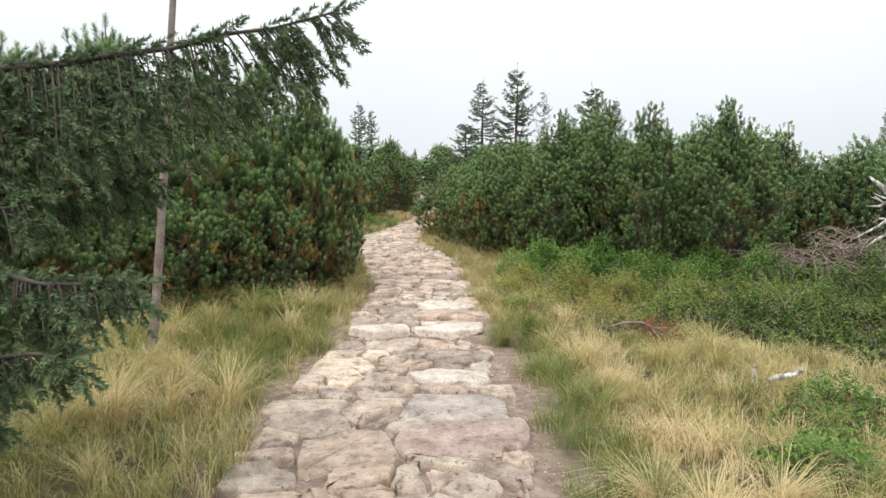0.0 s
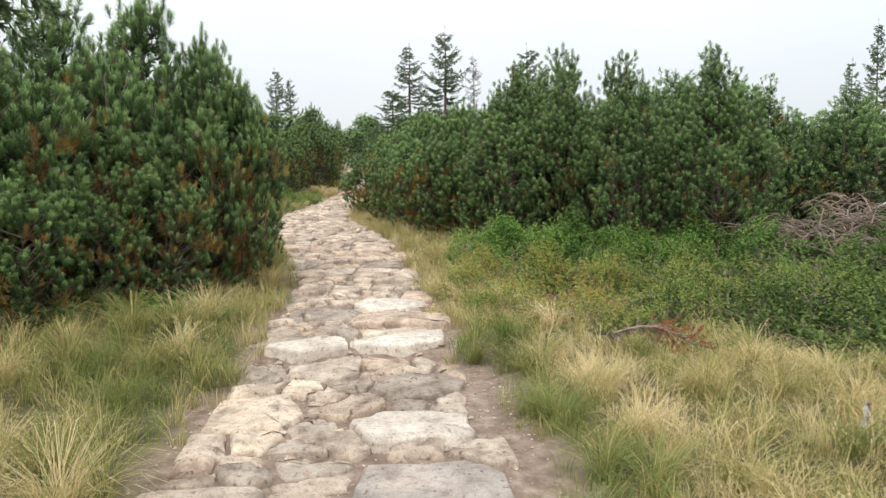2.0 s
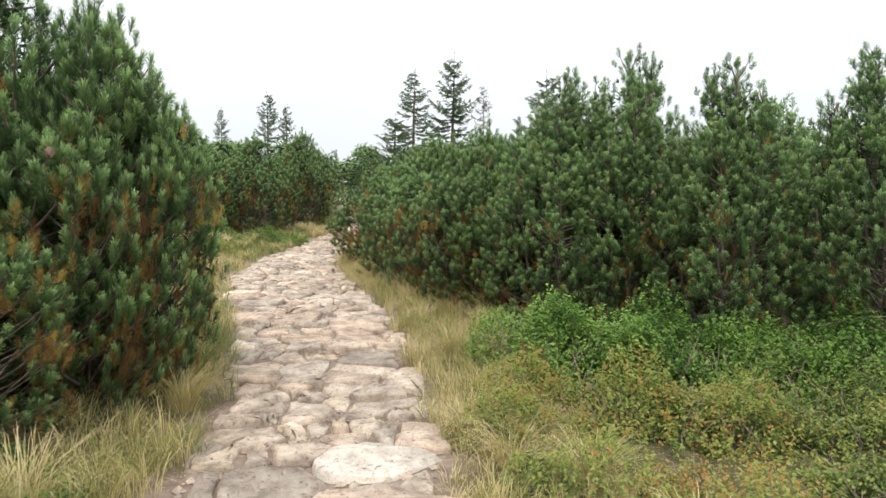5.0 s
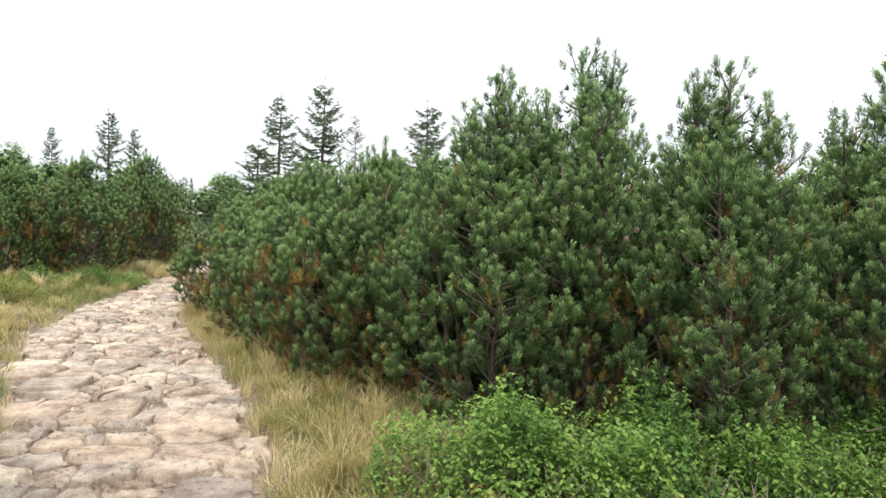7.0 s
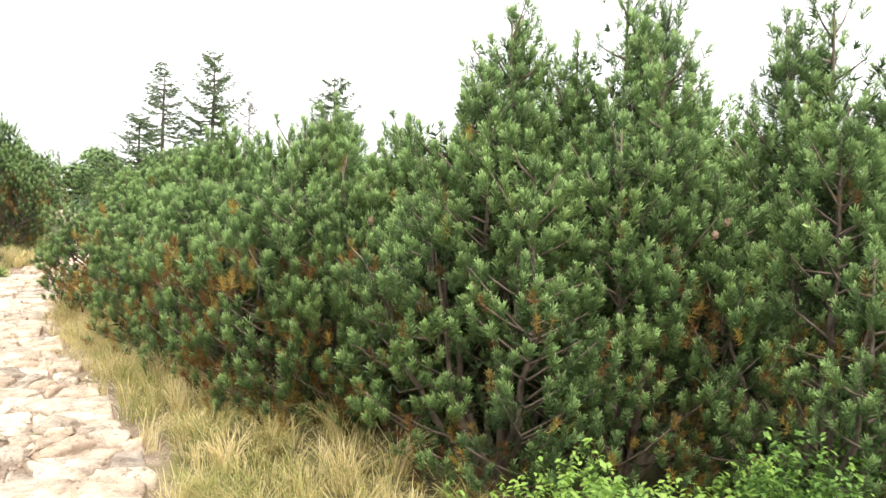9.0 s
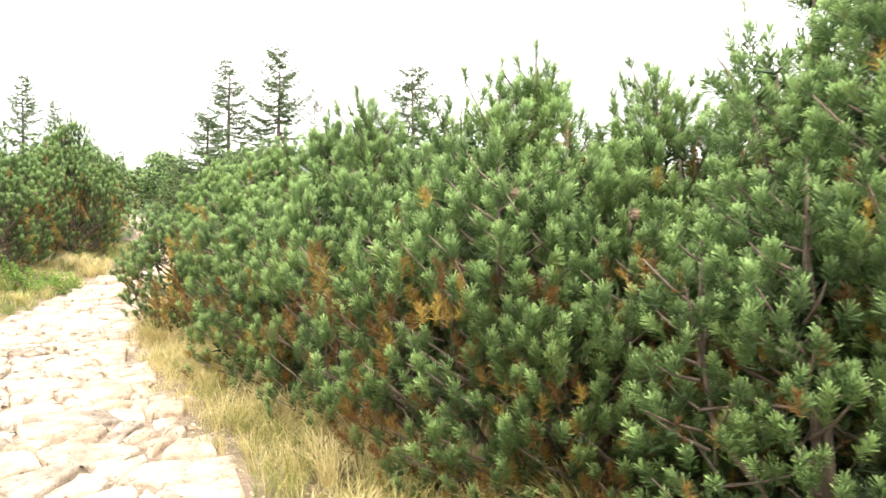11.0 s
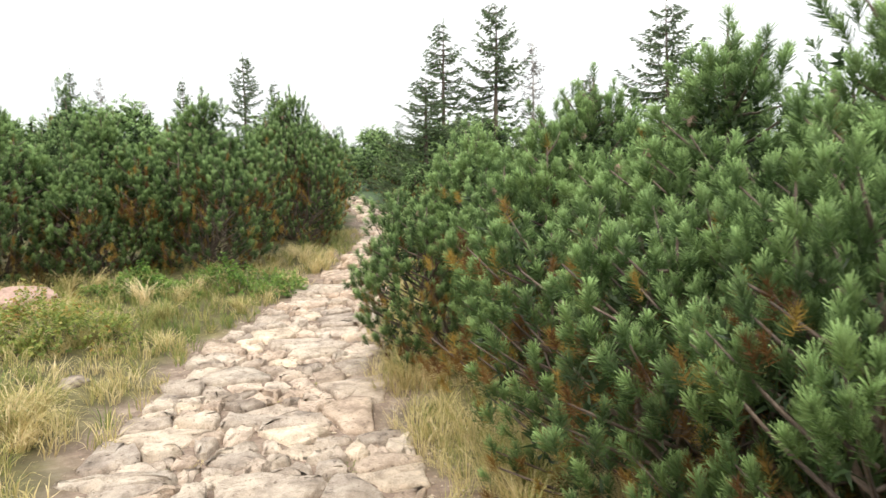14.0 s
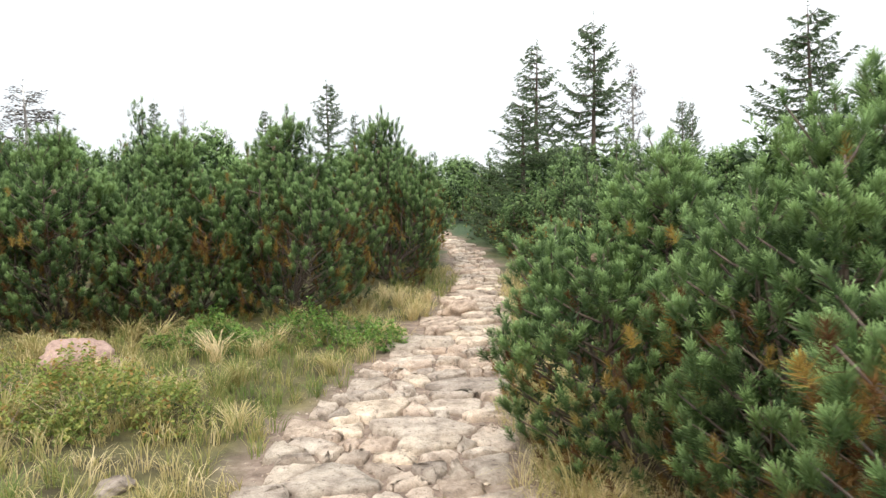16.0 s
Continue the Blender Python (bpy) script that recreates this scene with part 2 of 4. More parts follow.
class Tubes:
    """Collects tapered limbs, each along a line of points, into one set of triangles."""

    def __init__(self):
        self.v, self.f, self.n = [], [], 0

    def add(self, pts, radii, sides=5):
        pts, radii = np.asarray(pts, float), np.asarray(radii, float)
        way = unit(np.gradient(pts, axis=0))
        ref = np.where(np.abs(way[:, 2:3]) > 0.9, np.array([[1.0, 0, 0]]), np.array([[0, 0, 1.0]]))
        u = unit(np.cross(way, ref))
        w = np.cross(way, u)
        a = np.linspace(0, 2 * np.pi, sides, endpoint=False)
        ring = pts[:, None] + radii[:, None, None] * (np.cos(a)[None, :, None] * u[:, None] + np.sin(a)[None, :, None] * w[:, None])
        k = len(pts)
        i = np.arange(k - 1)[:, None] * sides
        j = np.arange(sides)[None]
        a0, b0 = (i + j).ravel(), (i + (j + 1) % sides).ravel()
        f = np.concatenate([np.stack([a0, b0, b0 + sides], 1), np.stack([a0, b0 + sides, a0 + sides], 1)])
        cap = np.array([[(k - 1) * sides, (k - 1) * sides + q, (k - 1) * sides + q + 1] for q in range(1, sides - 1)])
        self.v.append(ring.reshape(-1, 3))
        self.f.append(np.concatenate([f, cap]) + self.n)
        self.n += k * sides

    def mesh(self, name, mat):
        return tri_mesh(name, np.concatenate(self.v), np.concatenate(self.f), mat, None, True)


def brushes(rng, base, way, length, needles, needle_len, width, wide=70.0, narrow=18.0, start=0.15, tones=None, blunt=False, hair=0.0):
    """Needles round shoots, leaning towards the shoot's tip. blunt: close needles that end in a full, rounded head. Returns points, triangles, tone and along."""
    n = len(base)
    way = unit(way)
    ref = np.where(np.abs(way[:, 2:3]) > 0.9, np.array([[1.0, 0, 0]]), np.array([[0, 0, 1.0]]))
    u = unit(np.cross(way, ref))
    w = np.cross(way, u)
    s = start + (1 - start) * rng.random((n, needles)) ** (0.62 if blunt else 0.7)
    az = rng.random((n, needles)) * 2 * np.pi
    spread = wide + (narrow - wide) * s + rng.normal(0, 7, (n, needles))
    if blunt:
        spread = np.where(s > 0.7, rng.random((n, needles)) ** 0.55 * (narrow + 8), spread)
    ang = np.radians(spread)
    side = np.cos(az)[..., None] * u[:, None] + np.sin(az)[..., None] * w[:, None]
    d = np.cos(ang)[..., None] * way[:, None] + np.sin(ang)[..., None] * side
    b = base[:, None] + way[:, None] * (length[:, None] * s)[..., None]
    nl = needle_len * (0.8 + 0.35 * rng.random((n, needles))) * (1.1 - 0.2 * s if blunt else 1.28 - 0.5 * s)
    tip = b + d * nl[..., None]
    across = unit(np.cross(d, rng.normal(size=d.shape))) * width / 2
    if tones is None:
        tones = rng.random(n)
    tone = np.clip(tones[:, None] * 0.8 + 0.2 * rng.random((n, needles)), 0, 1)
    tone = np.repeat(tone.ravel(), 3)
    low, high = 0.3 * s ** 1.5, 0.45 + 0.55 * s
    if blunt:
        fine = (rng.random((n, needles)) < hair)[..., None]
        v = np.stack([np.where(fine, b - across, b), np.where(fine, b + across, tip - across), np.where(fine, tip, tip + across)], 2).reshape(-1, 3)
        # young tips are pale; the dark base also paints in the shoot's self-shadow
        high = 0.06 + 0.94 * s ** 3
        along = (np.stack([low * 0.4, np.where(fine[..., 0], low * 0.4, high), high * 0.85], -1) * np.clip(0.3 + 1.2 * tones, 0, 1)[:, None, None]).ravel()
    else:
        v = np.stack([b - across, b + across, tip], 2).reshape(-1, 3)
        along = (np.stack([low, low, high], -1) * (0.75 + 0.5 * tones)[:, None, None]).ravel()
    f = np.arange(n * needles * 3).reshape(-1, 3)
    return v, f, tone, along


# ---- the lie of the land ----
PROFILE = np.array([(-60, -2.0), (-30, -1.2), (-2, -0.03), (0, 0.03), (2.5, 0.1), (4.3, 0.17), (5.3, 0.21), (7.12, 0.24), (7.3, 0.34), (9.4, 0.44), (11, 0.57), (13, 0.70),
                    (15, 0.78), (17.5, 0.83), (20, 0.98), (22, 1.15), (24, 1.4), (28, 1.8), (32, 2.3), (40, 3.1), (60, 4.4), (80, 5.0), (130, 3.0), (400, -20)])
EDGES = np.array([(-60, -1.0, 0.5), (3.6, -1.1, 0.42), (5, -1.2, 0.40), (7, -1.0, 0.42), (9, -0.93, 0.38), (10.5, -1.0, 0.3), (11.6, -1.2, 0.24), (13, -1.48, 0.1), (14, -1.7, -0.02),
                  (16, -2.05, -0.4), (18, -2.1, -0.62), (19.5, -2.0, -0.62), (20.6, -1.72, -0.5), (22, -1.35, -0.38), (23.5, -1.0, -0.2), (26, -0.68, -0.08), (30, -0.75, -0.25), (34, -1.6, -1.0), (60, -6.0, -5.0), (400, -6, -5)])


def path_edges(y):
    return np.interp(y, EDGES[:, 0], EDGES[:, 1]), np.interp(y, EDGES[:, 0], EDGES[:, 2])


def smooth01(t):
    t = np.clip(t, 0, 1)
    return t * t * (3 - 2 * t)


def ground_z(x, y):
    x, y = np.asarray(x, float), np.asarray(y, float)
    left, right = path_edges(y)
    z = np.interp(y, PROFILE[:, 0], PROFILE[:, 1])
    off = np.maximum(np.maximum(left - x, x - right), 0)
    near = smooth01((off - 0.1) / 1.3)
    z = z + np.where(x < left, 0.14, 0.04) * near
    z = z + near * (0.05 * np.sin(1.7 * x + 0.6 * y) * np.cos(1.3 * y - 0.4 * x) + 0.02 * np.sin(4.1 * x + 1.0) * np.sin(3.7 * y))
    z = z + near * np.clip(np.abs(x) - 4, 0, 30) * 0.02
    return z


def build_ground():
    xs = np.concatenate([np.linspace(-400, -20, 20), np.linspace(-18, -7, 12), np.arange(-6.5, 8.01, 0.125), np.linspace(9, 20, 12), np.linspace(25, 400, 20)])
    ys = np.concatenate([np.linspace(-300, -10, 16), np.linspace(-8, 1, 10), np.arange(1.5, 32.01, 0.14), np.linspace(33, 60, 24), np.linspace(65, 400, 24)])
    gx, gy = np.meshgrid(xs, ys)
    gz = ground_z(gx, gy)
    left, right = path_edges(gy)
    off = np.maximum(left - gx, gx - right)
    wob = 0.1 * np.sin(3.1 * gy + 2 * gx) + 0.07 * np.sin(7.7 * gy)
    reach = np.where((gx > right) & (gy < 7.2), 0.27, 0.08)
    dirt = np.clip(1 - (off - reach + wob) / 0.25, 0, 1)
    far = np.clip((np.maximum(gy - 26, np.abs(gx) - 8)) / 6, 0, 1) * (1 - dirt)
    nx, ny = len(xs), len(ys)
    i = (np.arange(ny - 1)[:, None] * nx + np.arange(nx - 1)[None]).ravel()
    f = np.concatenate([np.stack([i, i + 1, i + nx + 1], 1), np.stack([i, i + nx + 1, i + nx], 1)])
    me = tri_mesh("ground", np.stack([gx, gy, gz], -1).reshape(-1, 3), f, M_GROUND, {"dirt": dirt.ravel(), "far": far.ravel()}, True)
    tagged(new("ground", me), "peaty mountain soil with trodden brown dirt along the path", "ground", kind="structure")


build_ground()


# ---- dwarf mountain pines ----
def pine_meshes(seed, height, radius, leaders, gap, needles, needle_len, width, dead=0.1, peak=0.45, lobe=0.42, cones=0, spires=2, bare=0.0, fresh=0.58):
    """Stems that spread from one foot and turn up; together their rounded lobes and spires carry a close coat of needle brushes."""
    rng = np.random.default_rng(seed)
    wood = Tubes()
    s = np.linspace(0, 1, 9)
    lobes = []
    for k in range(leaders):
        r = (radius - 0.75 * lobe) * math.sqrt((k + 0.2) / (leaders - 1)) * rng.uniform(0.9, 1.1) if k else 0.0
        a = k * 2.4 + rng.uniform(-0.4, 0.4)
        spire = k < spires
        h = height * (1 - peak * (r / radius) ** 1.3) * rng.uniform(0.82, 1.05) * (1.0 if spire else 0.9) if k else height
        lobes.append((math.cos(a) * r, math.sin(a) * r, h, lobe * rng.uniform(0.8, 1.2) * (1.15 if spire else 1.0), 0.62 if spire else 0.42, a, r))
        out = r * (1 - (1 - s) ** 2.0)
        line = np.stack([np.cos(a) * out, np.sin(a) * out, (h - 0.06) * (0.35 * s + 0.65 * s ** 1.5)], 1)
        line[1:-1] += rng.normal(0, 0.02, (7, 3))
        wood.add(line, np.linspace(0.01 * height + 0.006, 0.004, 9), 5 if gap < 0.2 else 3)

    def girth(t, rho, e):
        """How wide a lobe is at the share t of its height."""
        return rho * (0.72 + 0.28 * smooth01(t / 0.3)) * (1 - np.clip((t - 0.3) / 0.7, 0, 1) ** 1.6) ** e

    def drift(t, r):
        """How far out a lobe's axis stands at the share t of its height."""
        return 0.45 + 0.55 * np.clip(t * 1.6, 0, 1) if r > 0.3 else np.ones_like(t)

    sb, sw, sl, low, kin = [], [], [], [], []
    step = 2.05 * gap
    families = 0

    def tuft(p, w, count, drop_low, spread=1.0):
        """A leader shoot and the shoots round it, a little lower and leaning out."""
        nonlocal families
        n = len(p)
        ref = np.where(np.abs(w[:, 2:3]) > 0.9, np.array([[1.0, 0, 0]]), np.array([[0, 0, 1.0]]))
        u = unit(np.cross(w, ref))
        v = np.cross(w, u)
        a = np.arange(count)[None] * 6.283 / max(count - 1, 1) + rng.uniform(0, 6.283, (n, 1)) + rng.normal(0, 0.25, (n, count))
        rad = step * spread * rng.uniform(0.28, 0.46, (n, count))
        rad[:, 0] = 0
        out = np.cos(a)[..., None] * u[:, None] + np.sin(a)[..., None] * v[:, None]
        fall = rad * rng.uniform(0.5, 1.3, (n, count))
        long = rng.uniform(0.06, 0.11, (n, count)) * (gap / 0.11) ** 0.5
        way = unit(w[:, None] + out * np.where(rad > 0, 0.34 * spread, 0)[..., None] + np.array([0, 0, 0.25]) + rng.normal(0, 0.13, (n, count, 3)))
        at = p[:, None] + out * rad[..., None] - w[:, None] * fall[..., None] - way * long[..., None]
        here = rng.random((n, count)) < 0.9
        sb.append(at[here]), sw.append(way[here]), sl.append(long[here])
        low.append(np.broadcast_to(drop_low[:, None], (n, count))[here])
        kin.append(np.broadcast_to((families + np.arange(n))[:, None], (n, count))[here])
        families += n

    for k, (lx, ly, h, rho, e, a, r) in enumerate(lobes):
        n = int(8.6 * rho * h / step ** 2)
        t = 0.06 + 0.94 * (np.arange(n) + rng.random(n)) / n
        az = np.arange(n) * 2.39996 + rng.normal(0, 0.3, n)
        d = np.stack([np.cos(az), np.sin(az), np.zeros(n)], 1)
        rough = 1 + 0.13 * np.sin(3 * az + seed + k) * np.sin(10 * t + k) + rng.normal(0, 0.09, n)
        rr = girth(t, rho, e) * rough
        # fewer towards the tip, where the lobe narrows
        thin = rng.random(n) < np.clip(girth(t, rho, e) / rho + 0.25, 0, 1)
        f = drift(t, r)
        p = np.stack([lx * f, ly * f, h * t], 1) + d * rr[:, None]
        p[:, 2] += rng.normal(0, 0.03, n)
        inside = np.zeros(n, bool)
        for q, (ox, oy, oh, orho, oe, oa, orr) in enumerate(lobes):
            if q == k:
                continue
            ot = np.clip(p[:, 2] / oh, 0, 1)
            of = drift(ot, orr)
            inside |= (np.hypot(p[:, 0] - ox * of, p[:, 1] - oy * of) < 0.82 * girth(ot, orho, oe)) & (p[:, 2] < oh * 0.98)
        rim = np.hypot(p[:, 0], p[:, 1]) / radius
        core = (rim < 0.4) & (t < 0.3)
        keep = thin & ~core & (~inside | (rng.random(n) < 0.06)) & (p[:, 2] > 0.06) & (rng.random(n) > bare * np.clip(1.2 - 2.2 * t, 0, 1))
        lean = np.clip(0.78 - 0.52 * t, 0.2, 0.78)
        w = unit(d * lean[:, None] + np.array([0, 0, 1.0]) + rng.normal(0, 0.16, (n, 3)))
        # some branchlets stand out of the coat, most of all near the top
        proud = np.where(rng.random(n) < 0.12 + 0.3 * t, rng.uniform(0.25, 0.95, n), 0) * step
        p = p + w * proud[:, None]
        for q in np.flatnonzero(keep)[::1 if gap < 0.14 else 3 if gap < 0.2 else 60]:
            root = np.array([lx * f[q], ly * f[q], max(h * t[q] - 0.6 * rr[q], 0.02)])
            wood.add([root, (root + p[q]) / 2 - np.array([0, 0, 0.03]), p[q] - w[q] * 0.05], [0.009, 0.007, 0.004], 3)
        tuft(p[keep], w[keep], 5, 1 - t[keep] * h / height)
        stood = keep & (proud > 0.3 * step)
        if stood.any():
            tuft(p[stood] - w[stood] * step * 0.5, w[stood], 4, 1 - t[stood] * h / height, 0.7)
        # the leading shoot with its whorls
        up = np.array([[rng.normal(0, 0.08), rng.normal(0, 0.08), 1.0]])
        for whorl in range(5 if e > 0.5 else 3):
            tuft(np.array([[lx, ly, h + 0.06]]) - unit(up) * step * 0.55 * whorl, unit(up), 4 if whorl else 1, np.array([0.0]), 0.5 + 0.12 * whorl)
        wood.add([(lx, ly, h - 0.5), (lx, ly, h - 0.2), (lx, ly, h)], [0.012, 0.009, 0.005], 4)
    sb, sw, sl, low, kin = map(np.concatenate, (sb, sw, sl, low, kin))
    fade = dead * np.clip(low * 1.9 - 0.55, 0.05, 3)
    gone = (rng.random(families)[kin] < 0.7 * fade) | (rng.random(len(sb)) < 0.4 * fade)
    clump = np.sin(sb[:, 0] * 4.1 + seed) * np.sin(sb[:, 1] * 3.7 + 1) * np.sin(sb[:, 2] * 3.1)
    # tone varies by shoot, family and clump, and darkens towards the shrub's foot
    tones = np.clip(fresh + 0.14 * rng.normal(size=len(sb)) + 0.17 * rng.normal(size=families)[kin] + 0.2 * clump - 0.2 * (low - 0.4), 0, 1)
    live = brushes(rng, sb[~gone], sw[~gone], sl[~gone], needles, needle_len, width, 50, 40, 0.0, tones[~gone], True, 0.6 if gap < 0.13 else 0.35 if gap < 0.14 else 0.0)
    # inner needles behind the outer coat, darkened to stand for the gaps' shade
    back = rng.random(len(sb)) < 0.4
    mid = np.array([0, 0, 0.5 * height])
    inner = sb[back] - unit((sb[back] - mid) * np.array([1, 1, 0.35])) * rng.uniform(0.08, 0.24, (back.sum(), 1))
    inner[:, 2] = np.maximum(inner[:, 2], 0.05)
    dark_backing = brushes(rng, inner, sw[back] + rng.normal(0, 0.4, (back.sum(), 3)), sl[back], 8, needle_len * 1.3, max(width * 2.6, 0.018), 75, 40, 0.0, np.zeros(back.sum()))
    live = (np.concatenate([live[0], dark_backing[0]]), np.concatenate([live[1], dark_backing[1] + len(live[0])]), np.concatenate([live[2], dark_backing[2]]), np.concatenate([live[3], dark_backing[3] * 0.1]))
    brown = brushes(rng, sb[gone], sw[gone], sl[gone], max(int(needles * 0.7), 5), needle_len, width * 0.8, 75, 35, 0.0)
    made = [("trunk", wood.mesh("trunk", M_BARK), "brown twisting stems"),
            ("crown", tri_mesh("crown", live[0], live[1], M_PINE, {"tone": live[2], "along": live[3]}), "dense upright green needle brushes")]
    if gone.any():
        made.append(("withered_foliage", tri_mesh("withered_foliage", brown[0], brown[1], M_PINE_DEAD, {"tone": brown[2], "along": brown[3]}), "rust-brown dead needles"))
    spots = np.flatnonzero((~gone) & (low < 0.6) & (low > 0.1))
    for q in rng.choice(spots, cones, replace=False) if cones else ():
        made.append(("cone", cone_mesh(rng, sb[q] + sw[q] * 0.06 + np.array([0, 0, -0.01]), unit(sw[q] + rng.normal(0, 0.6, 3))), "small brown pine cone"))
    return made


def cone_mesh(rng, at, way):
    """A small egg-shaped cone with overlapping scales in spirals."""
    rows, around, long = 7, 8, 0.05
    side = unit(np.cross(way, np.array([0.3, 0.2, 0.9])))
    third = np.cross(way, side)
    v, f = [], []
    for i in range(rows):
        t = i / (rows - 1)
        rad = 0.019 * math.sin(math.pi * (0.12 + 0.8 * t)) ** 0.8
        for k in range(around):
            a = 6.283 * (k + 0.5 * (i % 2)) / around
            v.append(at + way * long * (t - 0.5) + (side * math.cos(a) + third * math.sin(a)) * rad * (1.25 if k % 2 else 0.95))
    for i in range(rows - 1):
        for k in range(around):
            b, c = i * around + k, i * around + (k + 1) % around
            f += [(b, c, c + around), (b, c + around, b + around)]
    return tri_mesh("cone", np.array(v), np.array(f), M_CONE)


def make_thing(name, meshes, m, label, category, group=""):
    root = tagged(new(name), label, category, group)
    for pn, me, pl in meshes:
        part(pn, me, root, pl)
    root.matrix_basis = m
    return root


def place(x, y, turn=0.0, scale=1.0, tall=1.0, sink=0.03):
    return pose(x, y, float(ground_z(x, y)) - sink, 0, 0, turn) @ Matrix.Diagonal((scale, scale, scale * tall, 1))


PINE_LABEL = "dwarf mountain pine with dense green needles, growing beside the stone path"
FAR_LABEL = "dwarf mountain pine thicket bush on the slope behind"
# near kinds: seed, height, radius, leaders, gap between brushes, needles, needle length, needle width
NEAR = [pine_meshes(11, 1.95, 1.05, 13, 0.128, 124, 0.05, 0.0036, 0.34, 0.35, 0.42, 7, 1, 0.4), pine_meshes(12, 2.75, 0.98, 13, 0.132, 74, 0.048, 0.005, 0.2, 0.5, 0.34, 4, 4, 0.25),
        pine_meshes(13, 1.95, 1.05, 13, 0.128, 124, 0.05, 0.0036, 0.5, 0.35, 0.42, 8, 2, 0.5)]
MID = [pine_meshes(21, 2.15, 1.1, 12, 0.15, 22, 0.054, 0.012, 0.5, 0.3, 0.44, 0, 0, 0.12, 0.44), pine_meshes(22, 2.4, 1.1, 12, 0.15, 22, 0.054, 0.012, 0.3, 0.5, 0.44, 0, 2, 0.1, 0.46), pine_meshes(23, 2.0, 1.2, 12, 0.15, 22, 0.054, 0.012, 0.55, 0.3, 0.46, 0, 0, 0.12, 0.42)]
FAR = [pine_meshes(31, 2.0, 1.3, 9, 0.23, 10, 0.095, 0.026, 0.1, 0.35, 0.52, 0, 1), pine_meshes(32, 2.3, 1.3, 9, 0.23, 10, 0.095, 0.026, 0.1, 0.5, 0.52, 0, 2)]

# kind, x, y, turn, scale, taller
PINES = [
    (NEAR[1], 1.87, 11.75, 300, 0.86, 1.04), (MID[1], 2.45, 12.6, 0, 0.75, 1.4), (NEAR[0], 1.74, 12.8, 130, 0.86, 1.14), (NEAR[1], 2.42, 11.5, 220, 0.95, 1.12), (NEAR[1], 3.15, 10.85, 20, 0.92, 1.12), (NEAR[1], 4.2, 10.5, 100, 0.96, 1.07),
    (NEAR[2], 1.4, 13.3, 80, 0.95, 1.14), (NEAR[0], 0.95, 14.65, 200, 0.98, 1.08), (NEAR[2], 0.9, 15.72, 300, 1.08, 0.92), (NEAR[2], 0.8, 17.2, 30, 0.98, 1.0), (NEAR[0], 0.22, 18.3, 120, 1.06, 0.9),
    (NEAR[2], -1.85, 10.0, 200, 0.85, 1.5), (NEAR[2], -2.45, 9.9, 0, 1.2, 1.2), (NEAR[0], -3.1, 9.2, 75, 1.25, 1.18), (NEAR[2], -3.85, 8.4, 140, 1.3, 1.18), (NEAR[2], -4.7, 7.7, 230, 1.25, 1.12), (NEAR[0], -5.7, 7.0, 60, 1.2, 1.05),
    (NEAR[2], -2.35, 8.95, 110, 0.78, 1.0), (NEAR[2], -3.0, 8.1, 300, 0.82, 0.95), (NEAR[2], -3.9, 7.4, 30, 0.82, 0.9),
    (MID[1], -3.4, 10.8, 0, 1, 1.1), (MID[1], -4.9, 9.6, 120, 1, 1.0), (MID[0], -6.5, 8.8, 50, 1, 1), (MID[2], -2.6, 11.6, 50, 0.85, 1),
    (MID[0], 2.3, 14.1, 0, 0.95, 0.95), (MID[0], 2.1, 15.9, 90, 1.05, 1), (MID[1], 1.9, 18.0, 180, 1, 0.95), (MID[2], 3.8, 12.8, 20, 1, 1.1), (MID[1], 5.5, 11.6, 250, 0.95, 0.95),
    (MID[0], 6.6, 11.3, 10, 1, 1), (MID[1], 7.7, 10.9, 80, 1, 1.05), (MID[2], 9.0, 10.4, 160, 1.1, 1.1), (MID[1], 10.5, 9.5, 300, 1.1, 1), (MID[0], 5.0, 13.6, 30, 1.1, 1.1),
    (MID[1], 0.5, 20.5, 0, 0.95, 0.85), (MID[0], 0.9, 22.2, 70, 0.9, 0.8), (MID[2], 0.75, 25.0, 30, 0.75, 0.85), (MID[1], 1.2, 27.0, 200, 0.9, 0.85), (MID[0], 0.9, 29.0, 90, 0.8, 0.8), (MID[0], -2.4, 29.6, 10, 0.9, 0.9), (MID[2], -2.9, 31.8, 60, 0.9, 0.9), (MID[1], 0.3, 32.2, 160, 0.9, 0.9),
    (NEAR[2], -2.8, 23.0, 10, 1.1, 1.02), (NEAR[0], -3.95, 22.5, 70, 1.08, 1.0), (NEAR[2], -5.1, 22.2, 140, 1.1, 0.98), (NEAR[2], -6.4, 22.0, 250, 1.1, 1.02), (NEAR[0], -7.8, 21.7, 280, 1.1, 1.0), (MID[1], -9.5, 22.2, 20, 1.1, 1),
    (NEAR[2], -1.85, 25.3, 20, 1.0, 1.2), (MID[0], -1.75, 27.4, 20, 0.9, 1.2), (MID[2], -3.6, 25.6, 120, 1, 1.1), (MID[1], -5.4, 25.2, 220, 1, 1.05), (MID[0], -7.4, 25.0, 320, 1.05, 1.05),
]
used_kinds = {}
for kind, x, y, turn, scale, tall in PINES:
    m = place(x, y, turn, scale, tall)
    key = id(kind)
    if key in used_kinds:
        copy_thing(used_kinds[key], m)
    else:
        used_kinds[key] = make_thing("dwarf_mountain_pine", kind, m, PINE_LABEL, "pine shrub", "dwarf pines along the path")

